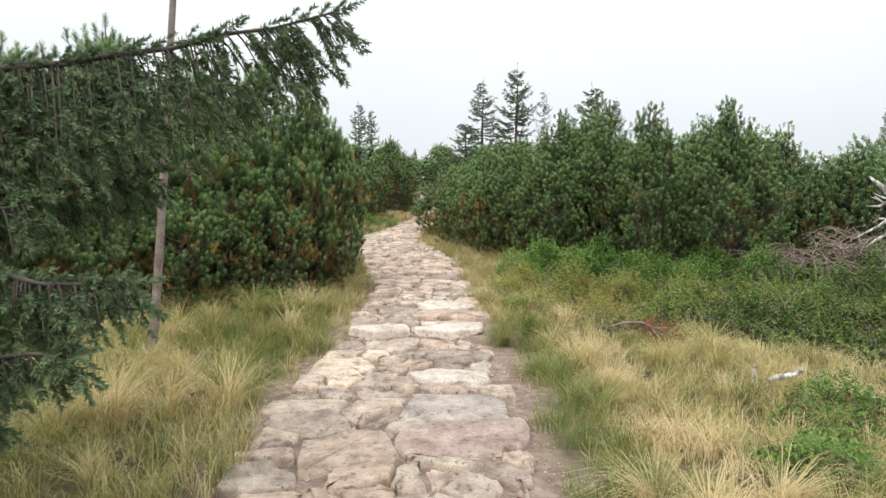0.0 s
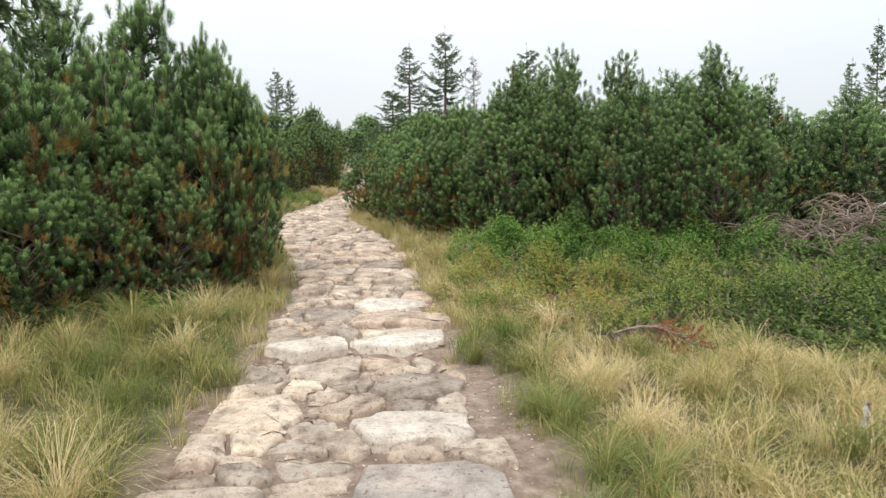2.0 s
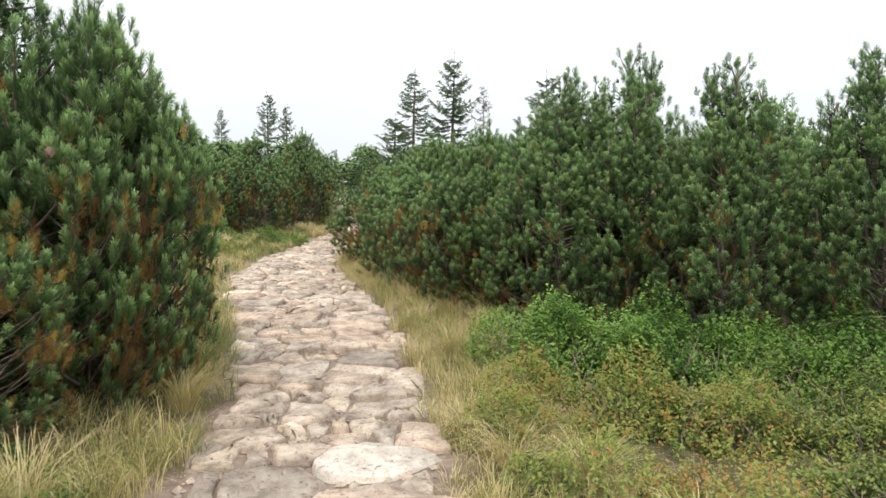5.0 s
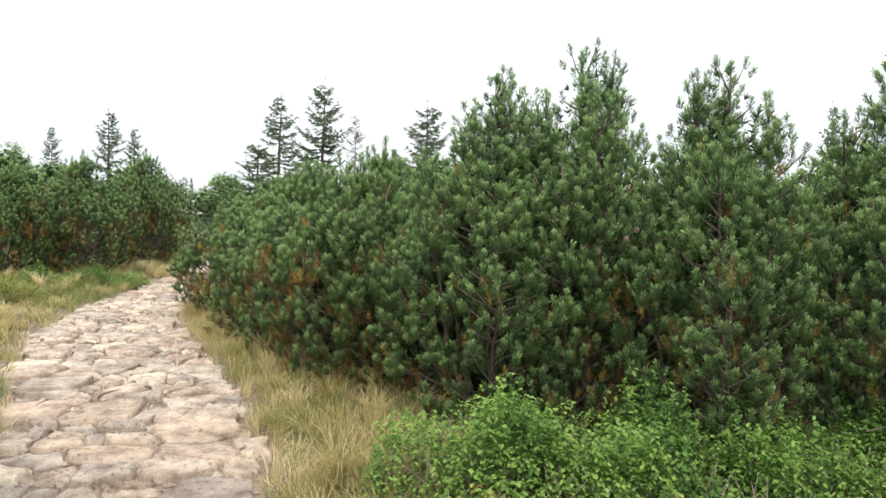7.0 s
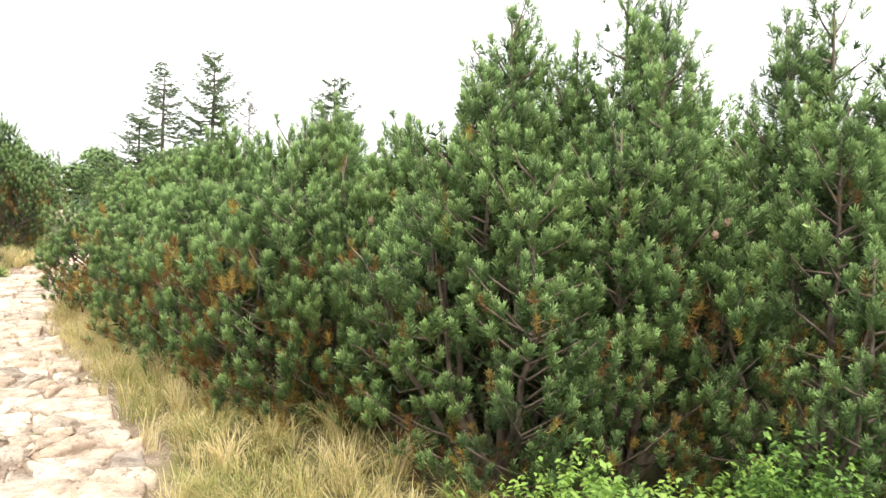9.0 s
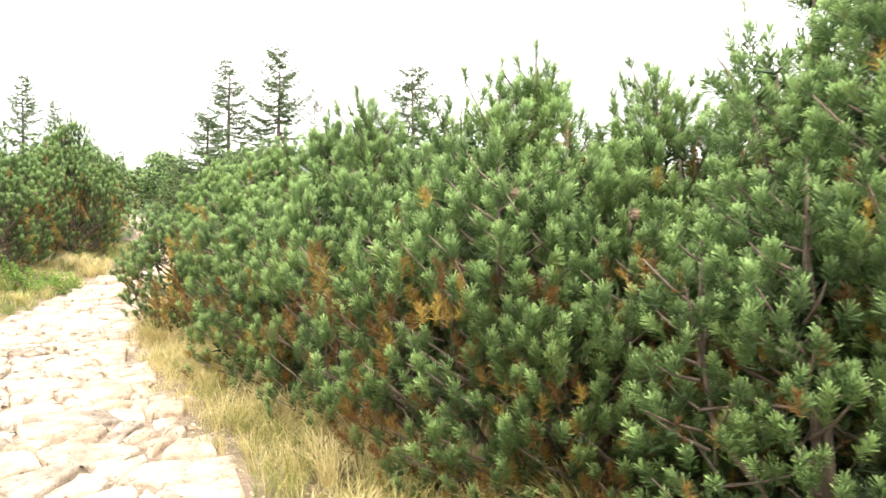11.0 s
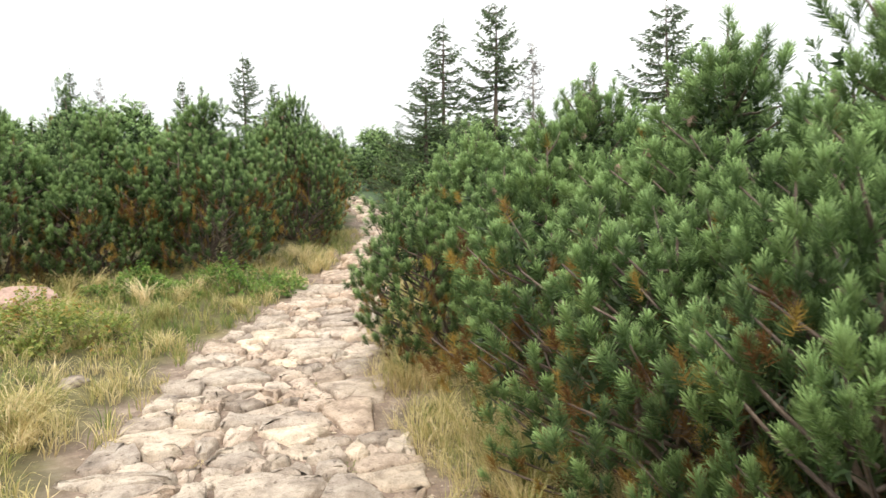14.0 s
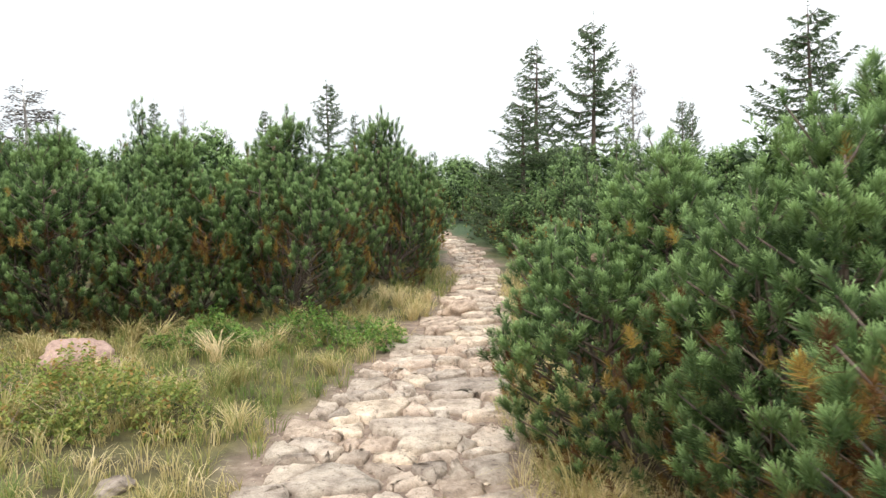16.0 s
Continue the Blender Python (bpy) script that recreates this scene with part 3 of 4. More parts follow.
rng_far = np.random.default_rng(5)
far_first = {}
for gy in np.arange(13, 60, 2.5):
    for gx in np.arange(-30, 32, 2.5):
        x, y = gx + rng_far.uniform(-0.8, 0.8), gy + rng_far.uniform(-0.8, 0.8)
        left, right = path_edges(y)
        spread = 2.5 + 0.55 * y
        if not -spread < x < spread or left - 1.3 < x < right + 1.3:
            continue
        if (y < 27.5 and -10.5 < x < 2.8) or (y < 20 and x < 4) or (y > 34 and rng_far.random() < 0.35) or x > 4.5 + 0.2 * y or x < -15 or y > 48:
            continue
        k = int(rng_far.integers(0, 2))
        m = place(x, y, rng_far.uniform(0, 360), rng_far.uniform(0.9, 1.3), rng_far.uniform(0.75, 1.0))
        if k in far_first:
            copy_thing(far_first[k], m)
        else:
            far_first[k] = make_thing("dwarf_mountain_pine", FAR[k], m, FAR_LABEL, "pine shrub", "far dwarf pines")


# ---- spruces ----
def spruce_meshes(seed, height, spread, bare=0.0, fine=1.0):
    rng = np.random.default_rng(seed)
    trunk = Tubes()
    s = np.linspace(0, 1, 9)
    line = np.stack([0.04 * np.sin(s * 5 + seed), 0.04 * np.cos(s * 4 + seed) - 0.04, s * height], 1)
    trunk.add(line, 0.1 * (1 - s) * height / 6 + 0.008, 7)
    base, way, length = [], [], []
    z = 0.25
    while z < height * 0.985:
        t = z / height
        for q in range(int(rng.integers(4, 7))):
            if rng.random() < 0.3:
                continue
            az = rng.random() * 6.283
            reach = spread * ((1 - t) ** 0.8 * rng.uniform(0.4, 1.2) + 0.05)
            droop = (0.1 + 0.35 * (1 - t)) * reach
            k = 7
            u = np.linspace(0, 1, k)
            d = np.array([np.cos(az), np.sin(az), 0])
            pts = np.array([0, 0, z]) + d * (reach * u)[:, None] + np.array([0, 0, 1.0]) * (-droop * np.sin(u * 2.2) + 0.22 * reach * u ** 2 + 0.5 * t * reach * u)[:, None]
            trunk.add(pts, np.linspace(0.018, 0.004, k), 3)
            n = max(4, int(reach / 0.038 * fine))
            for c in range(n):
                f = 0.12 + 0.88 * (c + rng.random()) / n
                p = np.array([np.interp(f, u, pts[:, i]) for i in range(3)])
                side = np.array([-d[1], d[0], 0]) * rng.choice([-1, 1])
                w = d * 0.55 + side * rng.uniform(0.1, 0.9) + np.array([0, 0, rng.uniform(-0.55, 0.1)])
                base.append(p), way.append(w), length.append(rng.uniform(0.12, 0.26) * (1.15 - 0.5 * f))
        z += height * 0.026 * rng.uniform(0.7, 1.3)
    base.append(line[-1]), way.append(np.array([0, 0, 1.0])), length.append(0.25)
    base, way, length = map(np.array, (base, way, length))
    v, f, tone, along = brushes(rng, base, way, length, int(9 * (1 - bare)) + 3, 0.062, 0.03, 62, 28, 0.0)
    return [("trunk", trunk.mesh("trunk", M_BARK if bare < 0.5 else M_DEADWOOD), "straight grey-brown trunk"),
            ("crown", tri_mesh("crown", v, f, M_SPRUCE if bare < 0.5 else M_SPRUCE_GREY, {"tone": tone, "along": along}), "dark green needle sprays" if bare < 0.5 else "bare grey twigs")]


SPRUCE_KINDS = [spruce_meshes(41, 6.0, 2.1, 0.0, 1.1), spruce_meshes(42, 6.0, 1.85, 0.0, 1.1), spruce_meshes(43, 6.0, 1.7, 0.75, 0.9)]
spruce_first = {}
# kind, x, y, top, widening, turn
for k, x, y, top, wide, turn in [(0, 3.5, 35.0, 8.45, 1.0, 0), (1, 1.85, 35.0, 7.75, 1.12, 80), (2, 5.0, 36.5, 7.6, 0.8, 30), (0, 5.5, 26.9, 6.3, 1.2, 200), (1, 13.2, 56.0, 11.0, 0.9, 10),
                                 (1, -4.8, 48.5, 9.0, 0.8, 150), (1, -6.2, 36.3, 6.8, 0.7, 70), (2, -7.3, 36.0, 6.3, 1.3, 70), (1, -4.05, 34.7, 7.3, 0.9, 300), (2, -9.6, 29.6, 6.4, 2.5, 20), (2, -10.2, 28.9, 6.1, 2.4, 140), (1, -9.4, 36.0, 7.05, 0.7, 210),
                                 (2, -8.7, 36.4, 7.25, 0.7, 100), (0, 0.9, 30.5, 5.4, 1.5, 45), (1, 2.2, 29.8, 4.6, 1.0, 145), (1, 9.8, 16.0, 4.3, 0.6, 90), (1, 14.1, 21, 6.35, 0.55, 190), (1, 6.3, 35.0, 6.6, 0.5, 30), (1, -2.0, 50, 6.3, 0.6, 20)]:
    z0 = float(ground_z(x, y)) - 0.05
    sc = (top - z0) / 6.0
    m = pose(x, y, z0, 0, 0, turn) @ Matrix.Diagonal((wide * sc, wide * sc, sc, 1))
    if k in spruce_first:
        copy_thing(spruce_first[k], m)
    else:
        spruce_first[k] = make_thing("spruce_tree", SPRUCE_KINDS[k], m, ("dark green spruce standing above the pine thicket", "slender dark spruce above the pine thicket", "half-bare grey spruce with thin dead twigs")[k], "spruce tree", "spruces behind")


# ---- flagstones ----
def clip_poly(poly, nx, ny, c):
    """Keep the part of the outline where nx * x + ny * y <= c."""
    out = []
    for i in range(len(poly)):
        p, q = poly[i], poly[(i + 1) % len(poly)]
        dp, dq = nx * p[0] + ny * p[1] - c, nx * q[0] + ny * q[1] - c
        if dp <= 0:
            out.append(p)
        if dp * dq < 0:
            t = dp / (dp - dq)
            out.append((p[0] + t * (q[0] - p[0]), p[1] + t * (q[1] - p[1])))
    return out


def stone_mesh(poly, rng, thick=0.16, proud=0.03):
    """One flagstone on its outline: sunk sides, a worn rim and a slightly uneven top."""
    c = np.mean(poly, axis=0)
    p = np.asarray(poly)
    a, b = p, np.roll(p, -1, axis=0)
    cut = np.minimum(0.022 / np.maximum(np.linalg.norm(b - a, axis=1), 1e-4), 0.3)[:, None] * rng.uniform(0.5, 1.3, (len(p), 1))
    p = np.stack([a + cut * (b - a), (a + b) / 2 + rng.normal(0, 0.016, a.shape), b - cut * (b - a)], 1).reshape(-1, 2)
    p = p + rng.normal(0, 0.004, p.shape)
    r = p - c
    n = len(p)
    size = np.sqrt(np.mean(np.sum(r * r, 1)))
    tilt = rng.normal(0, 0.035, 2)
    lift = proud + rng.uniform(-0.02, 0.022)
    rings = []
    for scale, z in ((1.03, -thick), (1.0, lift - 0.022), (1 - 0.006 / size, lift - 0.01), (1 - min(0.018 / size, 0.13), lift), (0.55, lift + 0.006)):
        q = c + r * scale
        flat = float(ground_z(c[0], c[1])) + (q - c) @ (tilt + np.array([0, 0.035]))
        h = flat + z + rng.normal(0, 0.009 if scale < 0.7 else 0.006, n)
        rings.append(np.column_stack([q, h]))
    v = np.concatenate(rings + [np.array([[c[0], c[1], float(ground_z(c[0], c[1])) + lift + 0.006]])])
    f = []
    for k in range(4):
        for i in range(n):
            j = (i + 1) % n
            f += [(k * n + i, k * n + j, (k + 1) * n + j), (k * n + i, (k + 1) * n + j, (k + 1) * n + i)]
    f += [(4 * n + i, 4 * n + (i + 1) % n, 5 * n) for i in range(n)]
    return v, np.array(f)


def build_stones():
    rng = np.random.default_rng(77)
    seeds = []
    # broad slabs that stand out: x, y, width, depth
    slabs = [(0.06, 5.72, 0.6, 0.42), (0.06, 5.02, 0.62, 0.5), (0.1, 4.3, 0.68, 0.42), (-0.52, 4.15, 0.5, 0.45), (-0.6, 7.36, 0.6, 0.28), (0.05, 7.4, 0.8, 0.32), (0.52, 7.25, 0.3, 0.3), (0.1, 6.5, 0.36, 0.42), (-0.8, 6.15, 0.32, 0.5),
             (-0.85, 4.62, 0.42, 0.3), (0.05, 8.1, 0.62, 0.3), (0.05, 8.8, 0.5, 0.26), (-1.3, 13.5, 0.5, 0.4), (-0.8, 12.6, 0.55, 0.42), (-1.2, 12.7, 0.4, 0.32), (0.0, 10.9, 0.34, 0.5), (-0.1, 12.2, 0.4, 0.5),
             (-0.78, 17.9, 0.24, 0.55), (-0.76, 17.35, 0.24, 0.4), (-1.2, 19.2, 0.6, 0.35), (-0.75, 20.3, 0.6, 0.4), (-1.0, 22.9, 0.4, 0.3)]
    for x, y, w, d in slabs:
        seeds.append((x, y, w, d))
    y = 1.6
    while y < 34:
        depth = rng.choice([0.13, 0.18, 0.23, 0.28, 0.36] if y < 9 else [0.11, 0.16, 0.21, 0.27, 0.33])
        left, right = path_edges(y)
        x = left + rng.uniform(0.0, 0.1)
        while x < right:
            w = rng.choice([0.13, 0.17, 0.23, 0.3, 0.38, 0.5] if y < 9 else [0.13, 0.17, 0.23, 0.3, 0.38, 0.48])
            cx, cy = x + w / 2, y + rng.uniform(-0.13, 0.13)
            if cx < right + 0.04 and all(abs(cx - s[0]) > (s[2] + w * 0.7) / 2 or abs(cy - s[1]) > (s[3] + depth * 0.7) / 2 for s in slabs):
                seeds.append((cx, cy, w, depth))
            x += w
        y += depth
    arr = np.array(seeds)
    near = []
    for i, (x, y, w, d) in enumerate(seeds):
        poly = [(x - w, y - d), (x + w, y - d), (x + w, y + d), (x - w, y + d)]
        dist = np.hypot(arr[:, 0] - x, arr[:, 1] - y)
        for j in np.argsort(dist)[1:22]:
            ox, oy, ow, od = seeds[j]
            dx, dy = ox - x, oy - y
            length = math.hypot(dx, dy)
            if length < 1e-6:
                continue
            # wide stones push their joint away from their middle
            mine = min(w / 2 / max(abs(dx) / length, 1e-6), d / 2 / max(abs(dy) / length, 1e-6))
            theirs = min(ow / 2 / max(abs(dx) / length, 1e-6), od / 2 / max(abs(dy) / length, 1e-6))
            share = mine / (mine + theirs) * length
            gap = rng.uniform(0.005, 0.017)
            nx, ny = dx / length, dy / length
            poly = clip_poly(poly, nx, ny, nx * x + ny * y + share - gap)
            if len(poly) < 3:
                break
        if len(poly) < 3:
            continue
        le, ri = path_edges(y)
        wob = 0.08 * math.sin(5 * y) + rng.uniform(-0.05, 0.05)
        poly = clip_poly(poly, 1, 0, ri + 0.05 + wob)
        poly = clip_poly(poly, -1, 0, -(le - 0.05 - wob)) if len(poly) > 2 else poly
        if len(poly) < 3:
            continue
        p = np.array(poly)
        area = 0.5 * abs(np.sum(p[:, 0] * np.roll(p[:, 1], -1) - p[:, 1] * np.roll(p[:, 0], -1)))
        if area < 0.006:
            continue
        v, f = stone_mesh(p, rng, 0.16, 0.034)
        if np.cross(np.append(p[1] - p[0], 0), np.append(p[2] - p[1], 0))[2] < 0:
            f = f[:, ::-1]
        near.append((y, v, f, {0: M_STONE_PALE, 1: M_STONE_GREY, 2: M_STONE_RED, 4: M_STONE_PALE, 5: M_STONE_PALE, 6: M_STONE_GREY, 11: M_STONE_PALE}.get(i, M_STONE)))
    near.sort(key=lambda s: s[0])
    root = tagged(new("stone_path"), "footpath of uneven pale granite flagstones set in dirt", "path", kind="structure")
    first = [s for s in near if 2.9 < s[0]][:300]
    ids = {id(s) for s in first}
    v_all, f_all, n = [], [], 0
    for s in near:
        if id(s) in ids:
            part("flagstone", tri_mesh("flagstone", s[1], s[2], s[3], None, True), root)
        else:
            v_all.append(s[1]), f_all.append(s[2] + n)
            n += len(s[1])
    rest_ob = part("flagstones_beyond", tri_mesh("flagstones_beyond", np.concatenate(v_all), np.concatenate(f_all), M_STONE, None, True), root)
    tagged(rest_ob, kind="stuff")


# ---- grass ----
def blades(rng, roots, length, lean_az, lean, width, dry):
    """Arching blades in four steps. Arrays by blade."""
    n = len(roots)
    out = np.stack([np.cos(lean_az), np.sin(lean_az), np.zeros(n)], 1)
    side = np.stack([-np.sin(lean_az), np.cos(lean_az), np.zeros(n)], 1)
    tw = rng.uniform(-1, 1, n)[:, None]
    side = unit(side + out * tw * 0.8)
    levels = []
    for u, w in ((0.0, 0.8), (0.4, 1.0), (0.75, 0.7)):
        c = roots + out * (length * lean * u ** 1.9)[:, None] + np.array([0, 0, 1.0]) * (length * (u - 0.45 * lean * u ** 2.4))[:, None]
        levels += [c - side * width[:, None] * w / 2, c + side * width[:, None] * w / 2]
    u = 1.0
    levels.append(roots + out * (length * lean)[:, None] + np.array([0, 0, 1.0]) * (length * (1 - 0.45 * lean - 0.12 * lean))[:, None])
    v = np.stack(levels, 1).reshape(-1, 3)
    f0 = np.array([(0, 1, 3), (0, 3, 2), (2, 3, 5), (2, 5, 4), (4, 5, 6)])
    f = (np.arange(n)[:, None, None] * 7 + f0[None]).reshape(-1, 3)
    return v, f, np.repeat(np.clip(dry, 0, 1), 7)


def grass_field(name, seed, x0, x1, y0, y1, per_m2, count, length, dry, keep, label, wide=0.0045, lean=(0.25, 0.95)):
    rng = np.random.default_rng(seed)
    n = int((x1 - x0) * (y1 - y0) * per_m2)
    cx, cy = rng.uniform(x0, x1, n), rng.uniform(y0, y1, n)
    ok = keep(cx, cy, rng)
    cx, cy = cx[ok], cy[ok]
    n = len(cx)
    clump_len = length * rng.uniform(0.55, 1.25, n)
    clump_dry = dry(cx, cy) + rng.normal(0, 0.16, n)
    clump_az = rng.uniform(0, 6.283, n)
    k = np.repeat(np.arange(n), count)
    m = len(k)
    az = rng.uniform(0, 6.283, m)
    rad = 0.055 * np.sqrt(rng.random(m))
    px, py = cx[k] + rad * np.cos(az), cy[k] + rad * np.sin(az)
    az = np.where(rng.random(m) < 0.55, az, clump_az[k] + rng.normal(0, 0.5, m))
    roots = np.column_stack([px, py, ground_z(px, py) - 0.01])
    v, f, tone = blades(rng, roots, clump_len[k] * rng.uniform(0.5, 1.1, m), az, rng.uniform(*lean, m), np.full(m, wide) * rng.uniform(0.7, 1.3, m), clump_dry[k] + rng.normal(0, 0.14, m))
    tagged(new(name, tri_mesh(name, v, f, M_GRASS, {"tone": tone})), label, "grass", kind="stuff")


def beside(x, y, inner):
    left, right = path_edges(y)
    off = np.maximum(left - x, x - right)
    return off - inner


def keep_left(x, y, rng):
    left, right = path_edges(y)
    off = left - x - 0.02 - 0.09 * np.sin(4.3 * y) * np.sin(1.9 * y + 1)
    reach = np.where(y < 8.0, 2.9, np.where(y < 12.5, 0.75, np.where(y < 22.5, 5.4, 1.0)))
    return (off > 0) & (off < reach) & (rng.random(len(x)) < np.clip(0.5 + off * 2, 0, 1))


def keep_right(x, y, rng):
    left, right = path_edges(y)
    strip = np.where(y < 7.0, 0.27, 0.04)
    off = x - right - strip - 0.07 * np.sin(5.1 * y)
    reach = np.where(y < 7.4, 4.4, np.where(y < 9.5, 0.55 + (9.5 - y) * 0.25, np.where(y < 11, 0.75, np.where(y < 14.5, 1.15, np.where(y < 20, 0.75, 0.5)))))
    heath_line = np.interp(x, [1.3, 1.76, 2.6, 3.45, 4.5], [8.6, 7.4, 7.0, 5.9, 4.9])
    ragged = heath_line + 0.35 * np.sin(5 * x + 2 * y) + rng.normal(0, 0.2, len(x))
    return (off > 0) & (off < reach) & ((y < ragged) | (x < 1.3) | (y > 9.0)) & (rng.random(len(x)) < np.clip(0.45 + off * 2.5, 0, 1))


def dry_left(x, y):
    return np.where(y < 12, 0.4 + 0.14 * np.sin(2.1 * x + 1.2 * y), 0.5)


def dry_right(x, y):
    left, right = path_edges(y)
    off = x - right
    band = np.exp(-((off - 0.95) / 0.3) ** 2)
    return np.where(y < 7.6, 0.2 + 0.75 * band + 0.46 * smooth01((off - 1.0) / 0.8), 0.6)


def tussock_left(x, y, rng):
    return keep_left(x + 0.12, y, rng)


def tussock_right(x, y, rng):
    return keep_right(x - 0.12, y, rng)


grass_field("grass_left", 101, -5.2, -0.6, 2.4, 13, 70, 22, 0.3, dry_left, keep_left, "long soft green and straw grass beside the path", 0.004)
grass_field("grass_right", 102, 0.3, 5.4, 2.4, 9.5, 84, 22, 0.24, dry_right, keep_right, "dry straw-yellow mountain grass beside the path", 0.004)
grass_field("grass_verge", 103, -1.2, 1.9, 9.0, 26, 80, 20, 0.28, dry_right, keep_right, "dry grass between path and pines", 0.004)
grass_field("grass_clearing", 104, -7.6, -0.6, 12.5, 27, 46, 16, 0.24, lambda x, y: 0.45 + 0.2 * np.sin(1.3 * x + y), keep_left, "yellow-green grass in the clearing", 0.0055)
grass_field("tussock_grass_left", 105, -4.6, -0.7, 2.4, 13, 5.5, 150, 0.5, lambda x, y: dry_left(x, y) + 0.12, tussock_left, "arching straw-coloured grass tussocks", 0.0036, (0.45, 1.25))
grass_field("tussock_grass_right", 106, 0.5, 5.4, 2.4, 9.5, 6, 150, 0.37, lambda x, y: dry_right(x, y), tussock_right, "arching pale straw grass tussocks", 0.0036, (0.5, 1.3))
grass_field("tussock_grass_verge", 107, -1.2, 1.9, 9.0, 22, 7, 130, 0.44, lambda x, y: 0.68 + 0 * x, tussock_right, "arching pale straw grass tussocks under the pines", 0.0036, (0.5, 1.2))
grass_field("tussock_grass_clearing", 108, -5.5, -0.9, 13, 24, 3.5, 110, 0.42, lambda x, y: 0.62 + 0 * x, tussock_left, "arching straw grass tussocks in the clearing", 0.005, (0.5, 1.2))


def in_joints(x, y, rng):
    left, right = path_edges(y)
    return (x > left + 0.05) & (x < right - 0.05)


grass_field("grass_in_joints", 109, -2.1, 0.4, 2.8, 20, 1.6, 34, 0.06, lambda x, y: 0.3 + 0 * x, in_joints, "short grass and moss in the joints of the path", 0.004, (0.5, 1.2))


# ---- bilberry and heath ----
def leaf_mound(rng, cx, cy, rx, ry, h, leaves, size, tone_mid, ragged=0.4):
    """Upright leafy sprigs over a mound with a knobbly outline; small folded leaves round each sprig's upper part."""
    per = 11
    n = leaves // per
    a, r = rng.uniform(0, 6.283, n), np.sqrt(rng.random(n))
    x, y = cx + rx * r * np.cos(a), cy + ry * r * np.sin(a)
    top = h * np.sqrt(np.clip(1 - r ** 2.6, 0, 1)) * (0.82 + ragged * np.sin(7 * x + 2 * y) * np.cos(6 * y - x) + 0.12 * np.sin(17 * x) * np.sin(15 * y))
    top = np.maximum(top * rng.uniform(0.7, 1.08, n), 0.05)
    lean = np.column_stack([0.5 * (x - cx) / rx + rng.normal(0, 0.25, n), 0.5 * (y - cy) / ry + rng.normal(0, 0.25, n), np.ones(n)])
    sprig_tone = rng.normal(0, 0.15, n)
    m = n * per
    k = np.repeat(np.arange(n), per)
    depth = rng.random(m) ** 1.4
    reach = np.minimum(0.17, top[k] * 0.7)
    az = rng.uniform(0, 6.283, m)
    ring = np.column_stack([np.cos(az), np.sin(az), np.zeros(m)])
    p = np.column_stack([x[k], y[k], ground_z(x[k], y[k]) + top[k]]) - lean[k] * (depth * reach)[:, None] + ring * (size * rng.uniform(0.3, 1.0, m) * (0.5 + 0.7 * depth))[:, None]
    nrm = unit(ring * 0.55 + 0.3 * lean[k] + np.array([0, 0, 0.75]) + rng.normal(0, 0.25, (m, 3)))
    u = unit(ring - nrm * np.sum(ring * nrm, 1, keepdims=True))
    w = np.cross(nrm, u)
    s = (size * rng.uniform(0.65, 1.25, m))[:, None]
    v = np.stack([p - u * s * 0.55, p + w * s * 0.34 + nrm * s * 0.1, p + u * s * 0.55, p - w * s * 0.34 + nrm * s * 0.1], 1).reshape(-1, 3)
    f = (np.arange(m)[:, None, None] * 4 + np.array([(0, 1, 2), (0, 2, 3)])[None]).reshape(-1, 3)
    # deeper leaves get a darker tone: the shade between sprigs, put into the colour
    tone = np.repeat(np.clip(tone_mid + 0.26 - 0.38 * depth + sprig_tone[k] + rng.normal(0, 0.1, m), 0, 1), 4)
    return v, f, tone


def bilberry(seed, cx, cy, rx, ry, h, leaves, size=0.024, tone=0.5, mat=M_BILBERRY, name="bilberry_bush", label="bright green bilberry bush under the pines"):
    rng = np.random.default_rng(seed)
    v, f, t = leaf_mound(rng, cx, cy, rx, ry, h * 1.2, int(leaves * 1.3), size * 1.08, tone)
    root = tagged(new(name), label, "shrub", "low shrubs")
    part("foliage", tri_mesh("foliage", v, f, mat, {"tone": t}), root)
    wood = Tubes()
    for _ in range(40):
        a, r = rng.uniform(0, 6.283), math.sqrt(rng.random()) * 0.8
        x, y = cx + rx * r * math.cos(a), cy + ry * r * math.sin(a)
        z = float(ground_z(x, y))
        hh = h * math.sqrt(1 - r ** 2.6) * 0.8
        wood.add([(x, y, z - 0.02), (x + rng.normal(0, 0.04), y + rng.normal(0, 0.04), z + hh * 0.5), (x + rng.normal(0, 0.08), y + rng.normal(0, 0.08), z + hh)], [0.004, 0.003, 0.0015], 3)
    tagged(part("brushwood", wood.mesh("brushwood", M_TWIG), root), kind="stuff")


rng_low = np.random.default_rng(9)
# under the pines: taller bilberry, then a lower carpet of heath towards the grass
for q in range(22):
    x = 1.15 + 0.25 * q + rng_low.uniform(-0.15, 0.15)
    y = 10.75 - 0.3 * max(x - 3, 0) - rng_low.uniform(0, 0.75 if x < 2.6 else 1.3)
    near = x < 4
    bilberry(300 + q, x, y, rng_low.uniform(0.38, 0.62), rng_low.uniform(0.38, 0.6), rng_low.uniform(0.42, 0.56), 4800 if near else 2400, 0.025 if near else 0.03, float(np.interp(x, [2.3, 3.8], [0.52, 0.36])) + rng_low.uniform(-0.18, 0.18))
HEATH = dict(mat=M_HEATH, name="heath_shrub", label="low yellow-green heath with reddish shoots")
